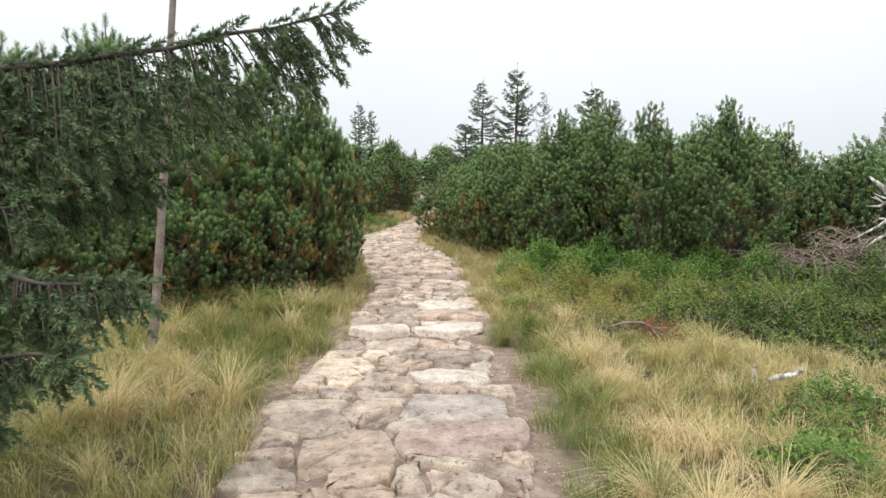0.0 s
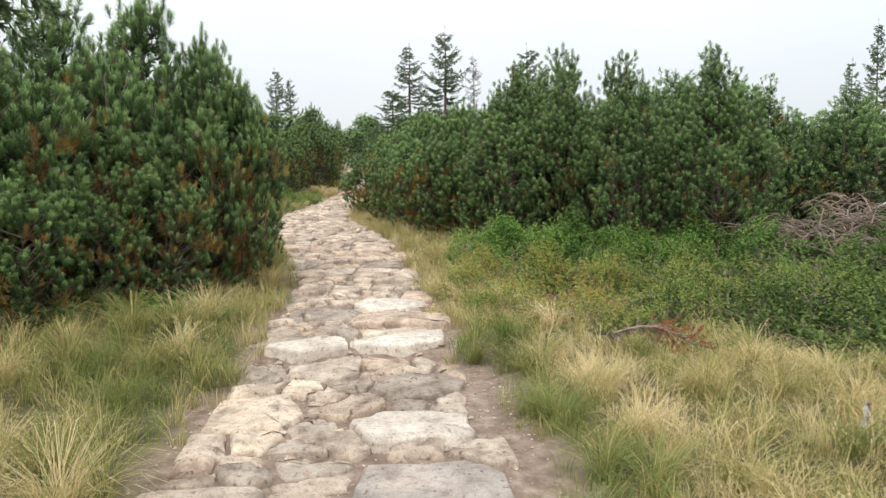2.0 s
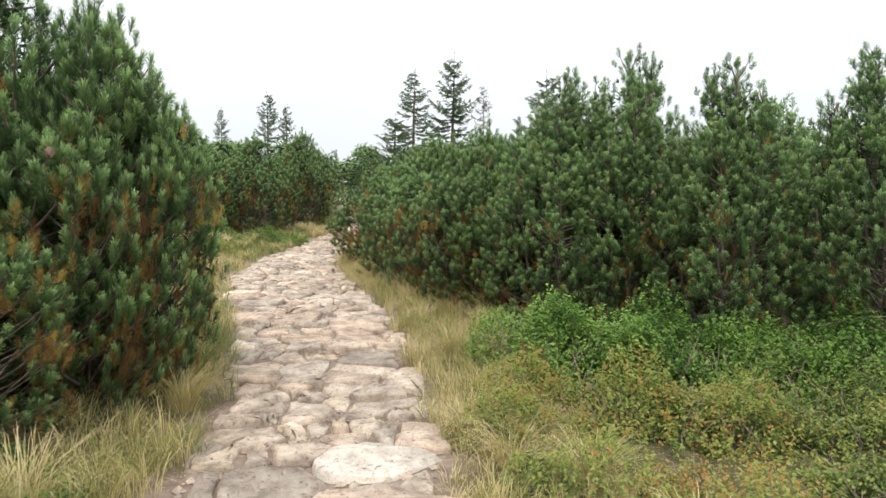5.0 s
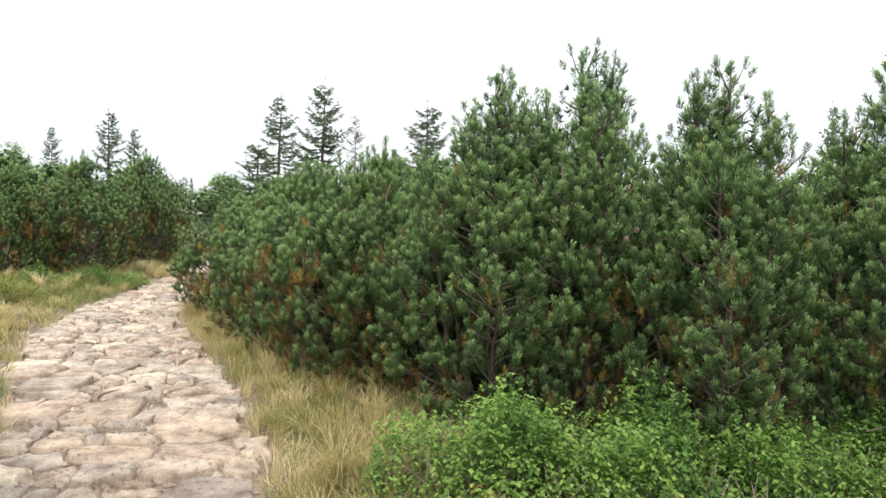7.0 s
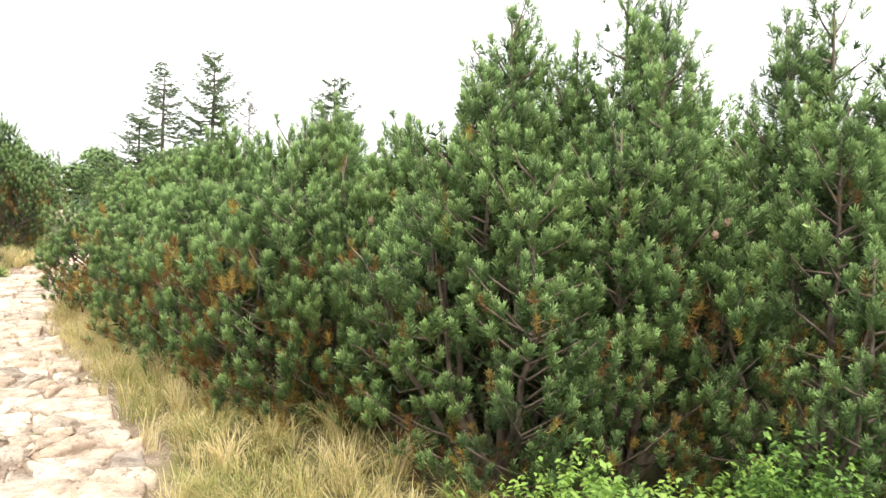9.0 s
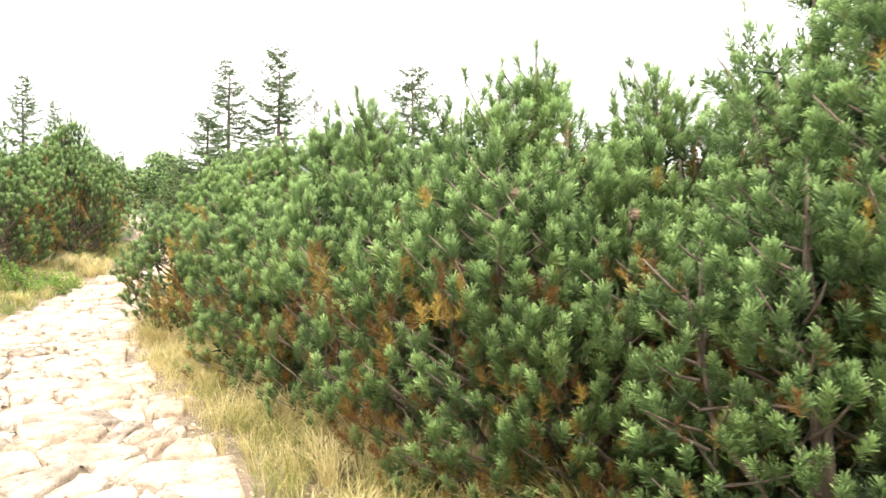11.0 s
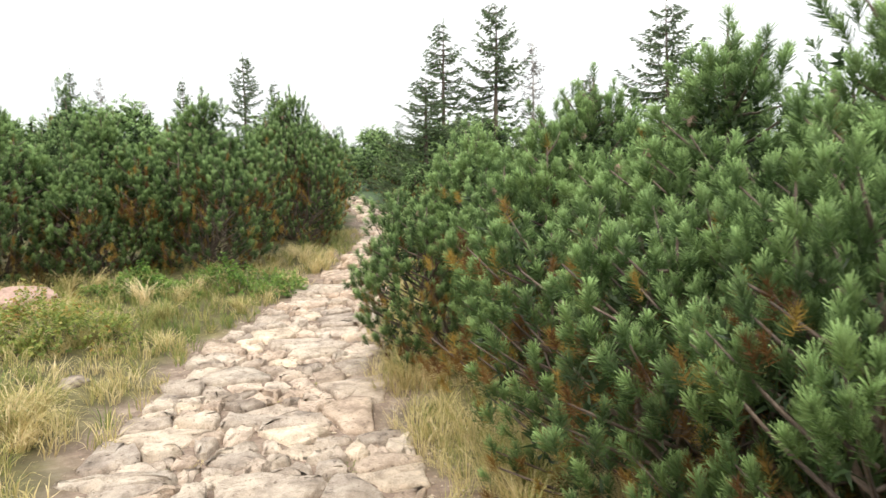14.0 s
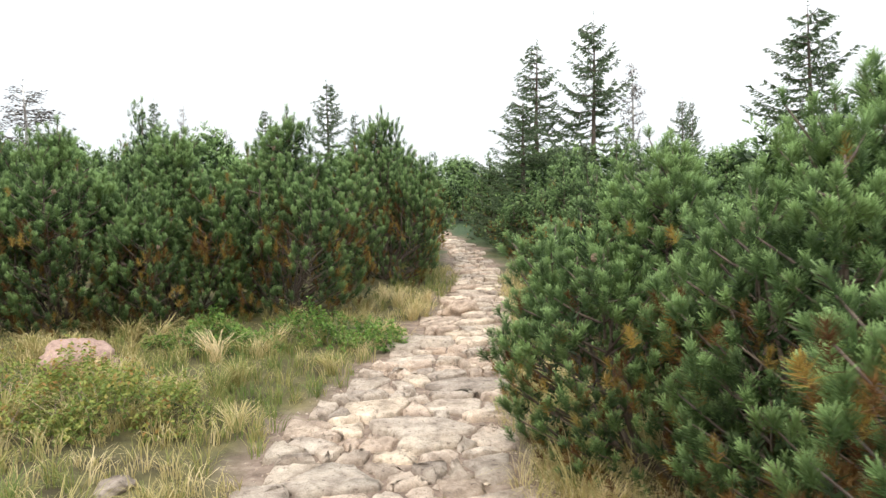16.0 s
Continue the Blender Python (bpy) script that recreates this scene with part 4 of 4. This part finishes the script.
for q in range(24):
    x = 1.05 + 0.2 * q + rng_low.uniform(-0.2, 0.2)
    y = 8.2 - 0.25 * max(x - 1.5, 0) + rng_low.uniform(-0.5, 1.2)
    near = x < 3.2
    bilberry(340 + q, x, y, rng_low.uniform(0.4, 0.7), rng_low.uniform(0.4, 0.7), rng_low.uniform(0.26, 0.38), 4200 if near else 2300, 0.02 if near else 0.026, float(np.interp(x, [1.9, 3.6], [0.58, 0.2])) + rng_low.uniform(-0.2, 0.2), **HEATH)
for q in range(20):
    x = 2.7 + 0.2 * q + rng_low.uniform(-0.2, 0.2)
    y = 7.2 - 0.45 * (x - 2.7) + rng_low.uniform(-0.3, 0.9)
    bilberry(380 + q, x, y, rng_low.uniform(0.4, 0.65), rng_low.uniform(0.35, 0.6), rng_low.uniform(0.22, 0.34), 1800, 0.028, rng_low.uniform(-0.2, 0.42), **HEATH)
bilberry(226, 1.0, 9.6, 0.32, 0.7, 0.3, 4500, 0.021, 0.65, **HEATH)
bilberry(207, 2.6, 4.45, 0.55, 0.45, 0.24, 5000, 0.022, 0.3, label="low green bilberry clump in the dry grass")
bilberry(208, 3.3, 3.9, 0.6, 0.6, 0.24, 4500, 0.022, 0.2, M_HEATH, label="low green bilberry clump in the dry grass")
bilberry(212, 2.0, 3.75, 0.4, 0.35, 0.2, 3000, 0.022, 0.45, label="low green bilberry clump in the dry grass")
bilberry(209, -3.3, 19.2, 0.75, 0.55, 0.38, 5500, 0.027, 0.58, M_HEATH, label="yellow-green bilberry bush in front of the boulder")
bilberry(213, -4.1, 19.3, 0.5, 0.45, 0.36, 3500, 0.027, 0.55, M_HEATH, label="yellow-green bilberry bush in front of the boulder")
bilberry(210, -2.1, 21.75, 0.8, 0.35, 0.3, 3500, 0.03, 0.5, label="bright green bilberry at the foot of the pines")
bilberry(214, -3.2, 21.35, 0.7, 0.35, 0.28, 3000, 0.03, 0.5, label="bright green bilberry at the foot of the pines")
bilberry(211, -1.75, 8.2, 0.45, 0.4, 0.2, 3000, 0.024, 0.3, label="dark green bilberry clump under the pine")


# ---- the spruce that reaches over the path's start ----
def hanging_spruce():
    rng = np.random.default_rng(61)
    root = tagged(new("overhanging_spruce"), "large spruce with drooping dark green boughs reaching over the grass", "spruce tree")
    bole = Tubes()
    s = np.linspace(0, 1, 9)
    bx, by = -2.75, 2.75
    gz = float(ground_z(bx, by))
    bole.add(np.stack([bx + 0.06 * np.sin(4 * s), by + 0.04 * np.sin(5 * s), gz - 0.05 + 5.2 * s], 1), 0.13 * (1 - s) + 0.01, 9)
    part("trunk", bole.mesh("trunk", M_BARK), root, "dark scaly trunk")
    # limbs: end point, height on the trunk, sag, longest hanging spray
    for ex, ey, ez, tz, sag, hang in [(-0.43, 3.08, 2.4, 1.78, 0.1, 0.85), (-0.95, 3.65, 2.2, 1.7, 0.08, 0.8), (-1.35, 2.95, 2.0, 1.55, 0.1, 0.7), (-1.0, 2.38, 1.34, 1.25, 0.08, 0.34), (-1.3, 3.3, 1.75, 1.4, 0.1, 0.5),
                                      (-1.12, 2.2, 1.14, 1.0, 0.1, 0.3), (-1.4, 2.05, 1.35, 1.2, 0.1, 0.4), (-1.55, 2.75, 1.6, 1.35, 0.1, 0.5), (-1.5, 2.45, 0.9, 0.75, 0.1, 0.3), (-1.3, 2.6, 1.2, 1.05, 0.08, 0.35), (-2.0, 3.2, 2.62, 2.4, 0.05, 0.3)]:
        wood = Tubes()
        base, way, length = [], [], []
        u = np.linspace(0, 1, 12)
        a, e = np.array([bx, by, gz + tz]), np.array([ex, ey, ez])
        limb = a + (e - a) * u[:, None]
        limb[:, 2] -= sag * np.sin(u * np.pi) * 0.7
        limb[1:-1] += rng.normal(0, 0.012, (10, 3))
        wood.add(limb, np.linspace(0.024, 0.005, 12), 6)
        d = unit(e - a)
        side = np.array([-d[1], d[0], 0])
        reach = np.linalg.norm(e - a)
        for c in range(int(reach * 68)):
            f = 0.12 + 0.88 * rng.random()
            p = np.array([np.interp(f, u, limb[:, i]) for i in range(3)])
            w = rng.choice([-1.0, 1.0])
            long = hang * (0.25 + 0.85 * (1 - f) ** 0.6) * rng.uniform(0.45, 1.05)
            q = np.linspace(0, 1, 6)
            twig = p + np.outer(q * long * 0.5, d) * (0.9 if f > 0.8 else 0.35) + np.outer(q * long * rng.uniform(0.1, 0.45) * w, side) + np.outer(-long * (q ** 1.3) * rng.uniform(0.55, 0.95), np.array([0, 0, 1.0]))
            wood.add(twig, np.linspace(0.005, 0.002, 6), 3)
            n = max(2, int(long / 0.07))
            for g in range(n):
                t = (g + rng.random()) / n
                b = np.array([np.interp(t, q, twig[:, i]) for i in range(3)])
                base.append(b)
                way.append(d * rng.uniform(0.1, 0.7) + side * rng.normal(0, 0.5) + np.array([0, 0, rng.uniform(-1.0, -0.1)]))
                length.append(rng.uniform(0.07, 0.14))
        for g in range(int(reach * 26)):
            f = 0.3 + 0.7 * rng.random()
            base.append(np.array([np.interp(f, u, limb[:, i]) for i in range(3)]))
            way.append(d + side * rng.normal(0, 0.6) + np.array([0, 0, rng.uniform(0.0, 0.7)]))
            length.append(rng.uniform(0.08, 0.14))
        base.append(e), way.append(d + np.array([0, 0, 0.25])), length.append(0.14)
        v, f, tone, along = brushes(rng, np.array(base), np.array(way), np.array(length), 44, 0.028, 0.0085, 56, 40, 0.0)
        bough = part("bough", wood.mesh("bough", M_SPRUCE_BARK), root, "drooping bough")
        part("needle_spray", tri_mesh("needle_spray", v, f, M_SPRUCE, {"tone": tone, "along": along}), bough)


hanging_spruce()


# ---- marker pole ----
def marker_pole():
    t = Tubes()
    z = float(ground_z(-2.3, 5.72))
    s = np.linspace(0, 1, 8)
    t.add(np.stack([-2.32 + 0.3 * s, 5.72 + 0.02 * np.sin(5 * s), z - 0.1 + 3.6 * s], 1), 0.036 - 0.013 * s, 9)
    tagged(new("marker_pole", t.mesh("marker_pole", M_POLE)), "tall weathered wooden snow pole leaning beside the path", "pole")


marker_pole()


# ---- standing dead tree ----
def dead_tree():
    rng = np.random.default_rng(71)
    x0, y0 = 5.27, 8.18
    z0 = float(ground_z(x0, y0))
    root = tagged(new("dead_tree"), "bleached grey broken dead trunk with bare stubs", "dead tree")
    root.matrix_basis = pose(x0, y0, z0, 0, 0, -37)

    def trunk(pts, radii):
        t = Tubes()
        pts = np.array(pts, float)
        n = 26
        s = np.linspace(0, 1, n)
        k = np.linspace(0, 1, len(pts))
        line = np.stack([np.interp(s, k, pts[:, i]) for i in range(3)], 1)
        r = np.interp(s, k, radii)
        t.add(line, r, 12)
        v = t.v[0]
        ang = np.arctan2(v[:, 1] - np.repeat(line[:, 1], 12), v[:, 0] - np.repeat(line[:, 0], 12))
        groove = 1 + 0.24 * np.sin(5 * ang + 3 * v[:, 2]) + 0.14 * np.sin(11 * ang + 1.5 * np.sin(4 * v[:, 2])) + 0.2 * np.sin(9 * v[:, 2] + 2 * ang) + rng.normal(0, 0.08, len(v))
        mid = np.repeat(line, 12, axis=0)
        t.v[0] = mid + (v - mid) * groove[:, None]
        return t

    main = trunk([(0.04, 0, -0.1), (-0.01, 0, 0.4), (0.03, 0, 0.8), (-0.03, 0, 1.1), (0.02, 0.01, 1.6), (-0.03, 0, 2.35)], [0.09, 0.06, 0.068, 0.058, 0.048, 0.044])
    part("trunk", main.mesh("trunk", M_DEADWOOD), root)
    second = trunk([(-0.06, 0.03, 0.1), (-0.12, 0.05, 0.75), (-0.15, 0.06, 1.2), (-0.18, 0.06, 1.7), (-0.17, 0.06, 2.05)], [0.04, 0.075, 0.07, 0.042, 0.034])
    part("broken_trunk", second.mesh("broken_trunk", M_DEADWOOD), root)
    top = trunk([(-0.1, 0, 2.28), (0.08, 0, 2.42), (0.3, 0.02, 2.5), (0.75, 0.05, 2.52), (1.1, 0.05, 2.4)], [0.03, 0.04, 0.034, 0.022, 0.01])
    part("snapped_top", top.mesh("snapped_top", M_DEADWOOD), root, "splintered top bent over sideways")
    third = trunk([(0.1, 0.08, -0.1), (0.14, 0.1, 0.6), (0.13, 0.1, 1.2), (0.16, 0.1, 1.9)], [0.036, 0.03, 0.026, 0.014])
    part("slim_trunk", third.mesh("slim_trunk", M_DEADWOOD), root)
    for _ in range(16):
        a = np.array([rng.normal(-0.2, 0.04), rng.normal(0, 0.04), rng.normal(1.32, 0.06)])
        b = a + np.array([rng.normal(0, 0.12), rng.normal(0, 0.08), rng.uniform(0.0, 0.16)])
        t = Tubes()
        t.add([a, (a + b) / 2 + rng.normal(0, 0.01, 3), b], [0.014, 0.009, 0.003], 5)
        part("splinter", t.mesh("splinter", M_DEADWOOD), root)
    for _ in range(26):
        lean = rng.choice([-0.14, 0.0, 0.0])
        a = np.array([lean, 0.02, rng.uniform(0.3, 2.2)])
        b = a + np.array([rng.choice([-1, 1]) * rng.uniform(0.06, 0.15), rng.normal(-0.05, 0.05), rng.uniform(-0.08, 0.06)])
        t = Tubes()
        t.add([a, (a + b) / 2 + rng.normal(0, 0.012, 3), b], [0.03, 0.019, 0.006], 5)
        part("broken_knot", t.mesh("broken_knot", M_DEADWOOD), root)
    for _ in range(22):
        a = np.array([0.14, 0.1, rng.uniform(1.0, 2.4)])
        b = a + np.array([rng.uniform(0.12, 0.42), rng.normal(0, 0.15), rng.normal(0.0, 0.1)])
        t = Tubes()
        t.add([a, (a + b) / 2 + rng.normal(0, 0.02, 3), b], [0.008, 0.006, 0.002], 4)
        part("dead_twig", t.mesh("dead_twig", M_DEADWOOD), root)
    stubs = [((-0.15, 0, 1.1), (-0.55, -0.1, 0.82), 0.025), ((-0.1, 0, 1.35), (-0.42, -0.1, 1.2), 0.028), ((-0.2, 0, 1.35), (-0.42, -0.05, 1.55), 0.035), ((-0.18, 0, 0.9), (-0.42, -0.12, 0.72), 0.02),
             ((-0.2, 0, 1.05), (-0.38, 0.1, 1.0), 0.018), ((0.05, 0, 1.62), (0.24, 0, 1.6), 0.014), ((0.05, 0, 1.45), (0.2, 0, 1.44), 0.012), ((0.05, 0, 1.35), (0.27, 0, 1.25), 0.014), ((0.05, 0, 1.15), (0.24, 0, 1.1), 0.014),
             ((0.03, 0, 0.95), (0.2, -0.05, 0.85), 0.014), ((0.05, 0, 0.7), (0.27, -0.1, 0.52), 0.022), ((0.0, -0.05, 0.55), (-0.1, -0.25, 0.6), 0.03), ((0.0, -0.05, 0.25), (-0.1, -0.3, 0.1), 0.035), ((0.1, 0, 0.15), (0.4, -0.2, 0.05), 0.035),
             ((0.2, 0, 2.45), (0.42, -0.05, 2.1), 0.008), ((0.05, 0, 1.9), (0.5, 0.1, 1.95), 0.007), ((0.05, 0, 1.75), (0.45, 0.0, 1.8), 0.007)]
    for a, b, r in stubs:
        a, b = np.array(a), np.array(b)
        t = Tubes()
        m = (a + b) / 2 + rng.normal(0, 0.03, 3)
        t.add([a, m, b], [r, r * 0.75, r * 0.25], 6)
        part("branch_stub", t.mesh("branch_stub", M_DEADWOOD), root)


dead_tree()


# ---- brushwood and fallen branches ----
def dead_brush(seed, cx, cy, rx, ry, h, count, label, name="dead_brushwood", mat=None, thick=0.008):
    rng = np.random.default_rng(seed)
    wood = Tubes()
    for _ in range(count):
        a, r = rng.uniform(0, 6.283), math.sqrt(rng.random())
        x, y = cx + rx * r * math.cos(a), cy + ry * r * math.sin(a)
        z = float(ground_z(x, y))
        az = rng.uniform(0, 6.283)
        long = rng.uniform(0.25, 0.8) * min(1.0, rx * 1.3)
        lift = h * (1 - r * r) * rng.uniform(0.3, 1.0)
        q = np.linspace(0, 1, 6)
        bend = rng.normal(0, 0.25)
        line = np.stack([x + long * (q - 0.4) * math.cos(az + 1) + bend * q * q * math.sin(az), y + long * (q - 0.4) * math.sin(az + 1) - bend * q * q * math.cos(az), z + lift + 0.28 * long * np.sin(q * 2.6) - 0.06], 1)
        line[:, 2] = np.maximum(line[:, 2], z + 0.01)
        wood.add(line, np.linspace(thick, 0.0025, 6), 4)
    tagged(new(name, wood.mesh(name, mat or M_TWIG)), label, "dead branches", kind="stuff")


dead_brush(81, 5.35, 9.65, 1.0, 0.5, 0.85, 520, "heap of dry grey-brown dead brushwood")
dead_brush(82, 4.55, 9.85, 0.7, 0.4, 0.6, 220, "heap of dry grey-brown dead brushwood")


def fallen_branch():
    rng = np.random.default_rng(83)
    x, y = 1.85, 6.75
    z = float(ground_z(x, y))
    root = tagged(new("fallen_branch"), "fallen dead branch with rust-red needles in the grass", "dead branch")
    wood = Tubes()
    u = np.linspace(0, 1, 7)
    main = np.stack([x - 0.25 + 0.5 * u, y + 0.15 - 0.3 * u, z + 0.2 + 0.1 * np.sin(u * 3.1) - 0.06 * u], 1)
    wood.add(main, np.linspace(0.012, 0.004, 7), 5)
    base, way = [], []
    for _ in range(90):
        f = rng.random()
        p = np.array([np.interp(f, u, main[:, i]) for i in range(3)])
        w = np.array([0.5, -0.2, 0]) + rng.normal(0, 0.5, 3) + np.array([0, 0, -0.15])
        e = p + unit(w) * rng.uniform(0.05, 0.13)
        wood.add([p, (p + e) / 2, e], [0.004, 0.003, 0.002], 3)
        if f > 0.35:
            base.append((p + e) / 2), way.append(w)
    v, f, tone, along = brushes(rng, np.array(base), np.array(way), np.full(len(base), 0.09), 26, 0.03, 0.0032, 70, 30)
    part("branch", wood.mesh("branch", M_TWIG), root)
    part("dry_needles", tri_mesh("dry_needles", v, f, M_RUST, {"tone": tone, "along": along}), root, "rust-red dry needles")


fallen_branch()


def rotten_root(x, y, turn, label):
    root = tagged(new("dead_root"), label, "dead wood")
    log, knob, stump = Tubes(), Tubes(), Tubes()
    log.add([(-0.2, 0, 0.0), (-0.06, 0.02, 0.03), (0.06, -0.01, 0.05), (0.17, 0.02, 0.06)], [0.02, 0.036, 0.03, 0.026], 8)
    knob.add([(0.15, 0.02, 0.055), (0.2, 0.02, 0.1), (0.24, 0.01, 0.09)], [0.024, 0.034, 0.015], 7)
    stump.add([(-0.33, 0.06, -0.04), (-0.31, 0.05, 0.05), (-0.34, 0.04, 0.12), (-0.31, 0.04, 0.16)], [0.026, 0.018, 0.022, 0.026], 7)
    part("log", log.mesh("log", M_DEADWOOD), root, "grey weathered wood")
    part("broken_end", knob.mesh("broken_end", M_BLEACHED), root, "bleached white broken end")
    part("stub", stump.mesh("stub", M_BLEACHED), root, "upright whitish stub")
    root.matrix_basis = pose(x, y, float(ground_z(x, y)) + 0.13, 0, 0, turn) @ Matrix.Scale(0.62, 4)


M_BLEACHED = surface("bleached_wood", [(0.35, (0.2, 0.17, 0.15)), (0.55, (0.5, 0.47, 0.44)), (0.75, (0.78, 0.76, 0.73))], 14, 80, 0.8, 0.6)[0]
rotten_root(2.38, 5.0, 8, "bleached white root lying in the dry grass")


# ---- stones lying about ----
def boulder(x, y, rx, ry, rz, seed, mat, label, name="boulder", sink=0.35):
    bm = bmesh.new()
    bmesh.ops.create_icosphere(bm, subdivisions=4, radius=1)
    for v in bm.verts:
        n = noise.fractal(v.co * 1.3 + Vector((seed, 0, 0)), 1.0, 2.0, 4)
        v.co *= 1 + 0.28 * n
        v.co = Vector((v.co.x * rx, v.co.y * ry, v.co.z * rz))
    me = bpy.data.meshes.new(name)
    bm.to_mesh(me)
    bm.free()
    me.polygons.foreach_set("use_smooth", np.full(len(me.polygons), True))
    me.materials.append(mat)
    ob = tagged(new(name, me), label, "rock")
    ob.matrix_basis = pose(x, y, float(ground_z(x, y)) + rz * (1 - 2 * sink) * 0.6, 0, 0, seed * 40)


boulder(-4.0, 20.35, 0.4, 0.3, 0.2, 3, M_BOULDER, "rounded pink granite boulder in the grass", sink=0.25)
boulder(-0.75, 23.3, 0.26, 0.2, 0.14, 5, M_STONE, "grey granite rock at the edge of the path", "rock")
boulder(-2.75, 18.2, 0.11, 0.08, 0.05, 6, M_STONE, "small flat grey rock in the grass", "rock")
boulder(1.35, 6.75, 0.06, 0.05, 0.05, 7, M_STONE, "small pale rock in the dry grass", "rock")


# ---- loose grit in the joints and on the trodden edge ----
def grit():
    rng = np.random.default_rng(91)
    n = 7000
    y = rng.uniform(2.6, 21, n)
    left, right = path_edges(y)
    on_edge = rng.random(n) < 0.35
    x = np.where(on_edge, np.where(rng.random(n) < 0.7, right + rng.uniform(0, 0.32, n), left - rng.uniform(0, 0.15, n)), left + (right - left) * rng.random(n))
    size = np.where((rng.random(n) < 0.22) & ~on_edge, rng.uniform(0.018, 0.042, n), rng.uniform(0.004, 0.014, n))
    c = np.column_stack([x, y, ground_z(x, y) + np.minimum(size * 0.3, 0.006)])
    octa = np.array([(1, 0, 0), (0, 1, 0), (-1, 0, 0), (0, -1, 0), (0, 0, 0.7), (0, 0, -0.7)], float)
    v = c[:, None] + octa[None] * size[:, None, None] * rng.uniform(0.6, 1.3, (n, 6, 1))
    a = rng.uniform(0, 6.283, n)
    dx, dy = v[..., 0] - c[:, None, 0], v[..., 1] - c[:, None, 1]
    v[..., 0], v[..., 1] = c[:, None, 0] + dx * np.cos(a)[:, None] - dy * np.sin(a)[:, None], c[:, None, 1] + dx * np.sin(a)[:, None] + dy * np.cos(a)[:, None]
    f0 = np.array([(0, 1, 4), (1, 2, 4), (2, 3, 4), (3, 0, 4), (1, 0, 5), (2, 1, 5), (3, 2, 5), (0, 3, 5)])
    f = (np.arange(n)[:, None, None] * 6 + f0[None]).reshape(-1, 3)
    tagged(new("grit", tri_mesh("grit", v.reshape(-1, 3), f, M_STONE)), "loose granite grit between the flagstones", "gravel", kind="stuff")


grit()


build_stones()
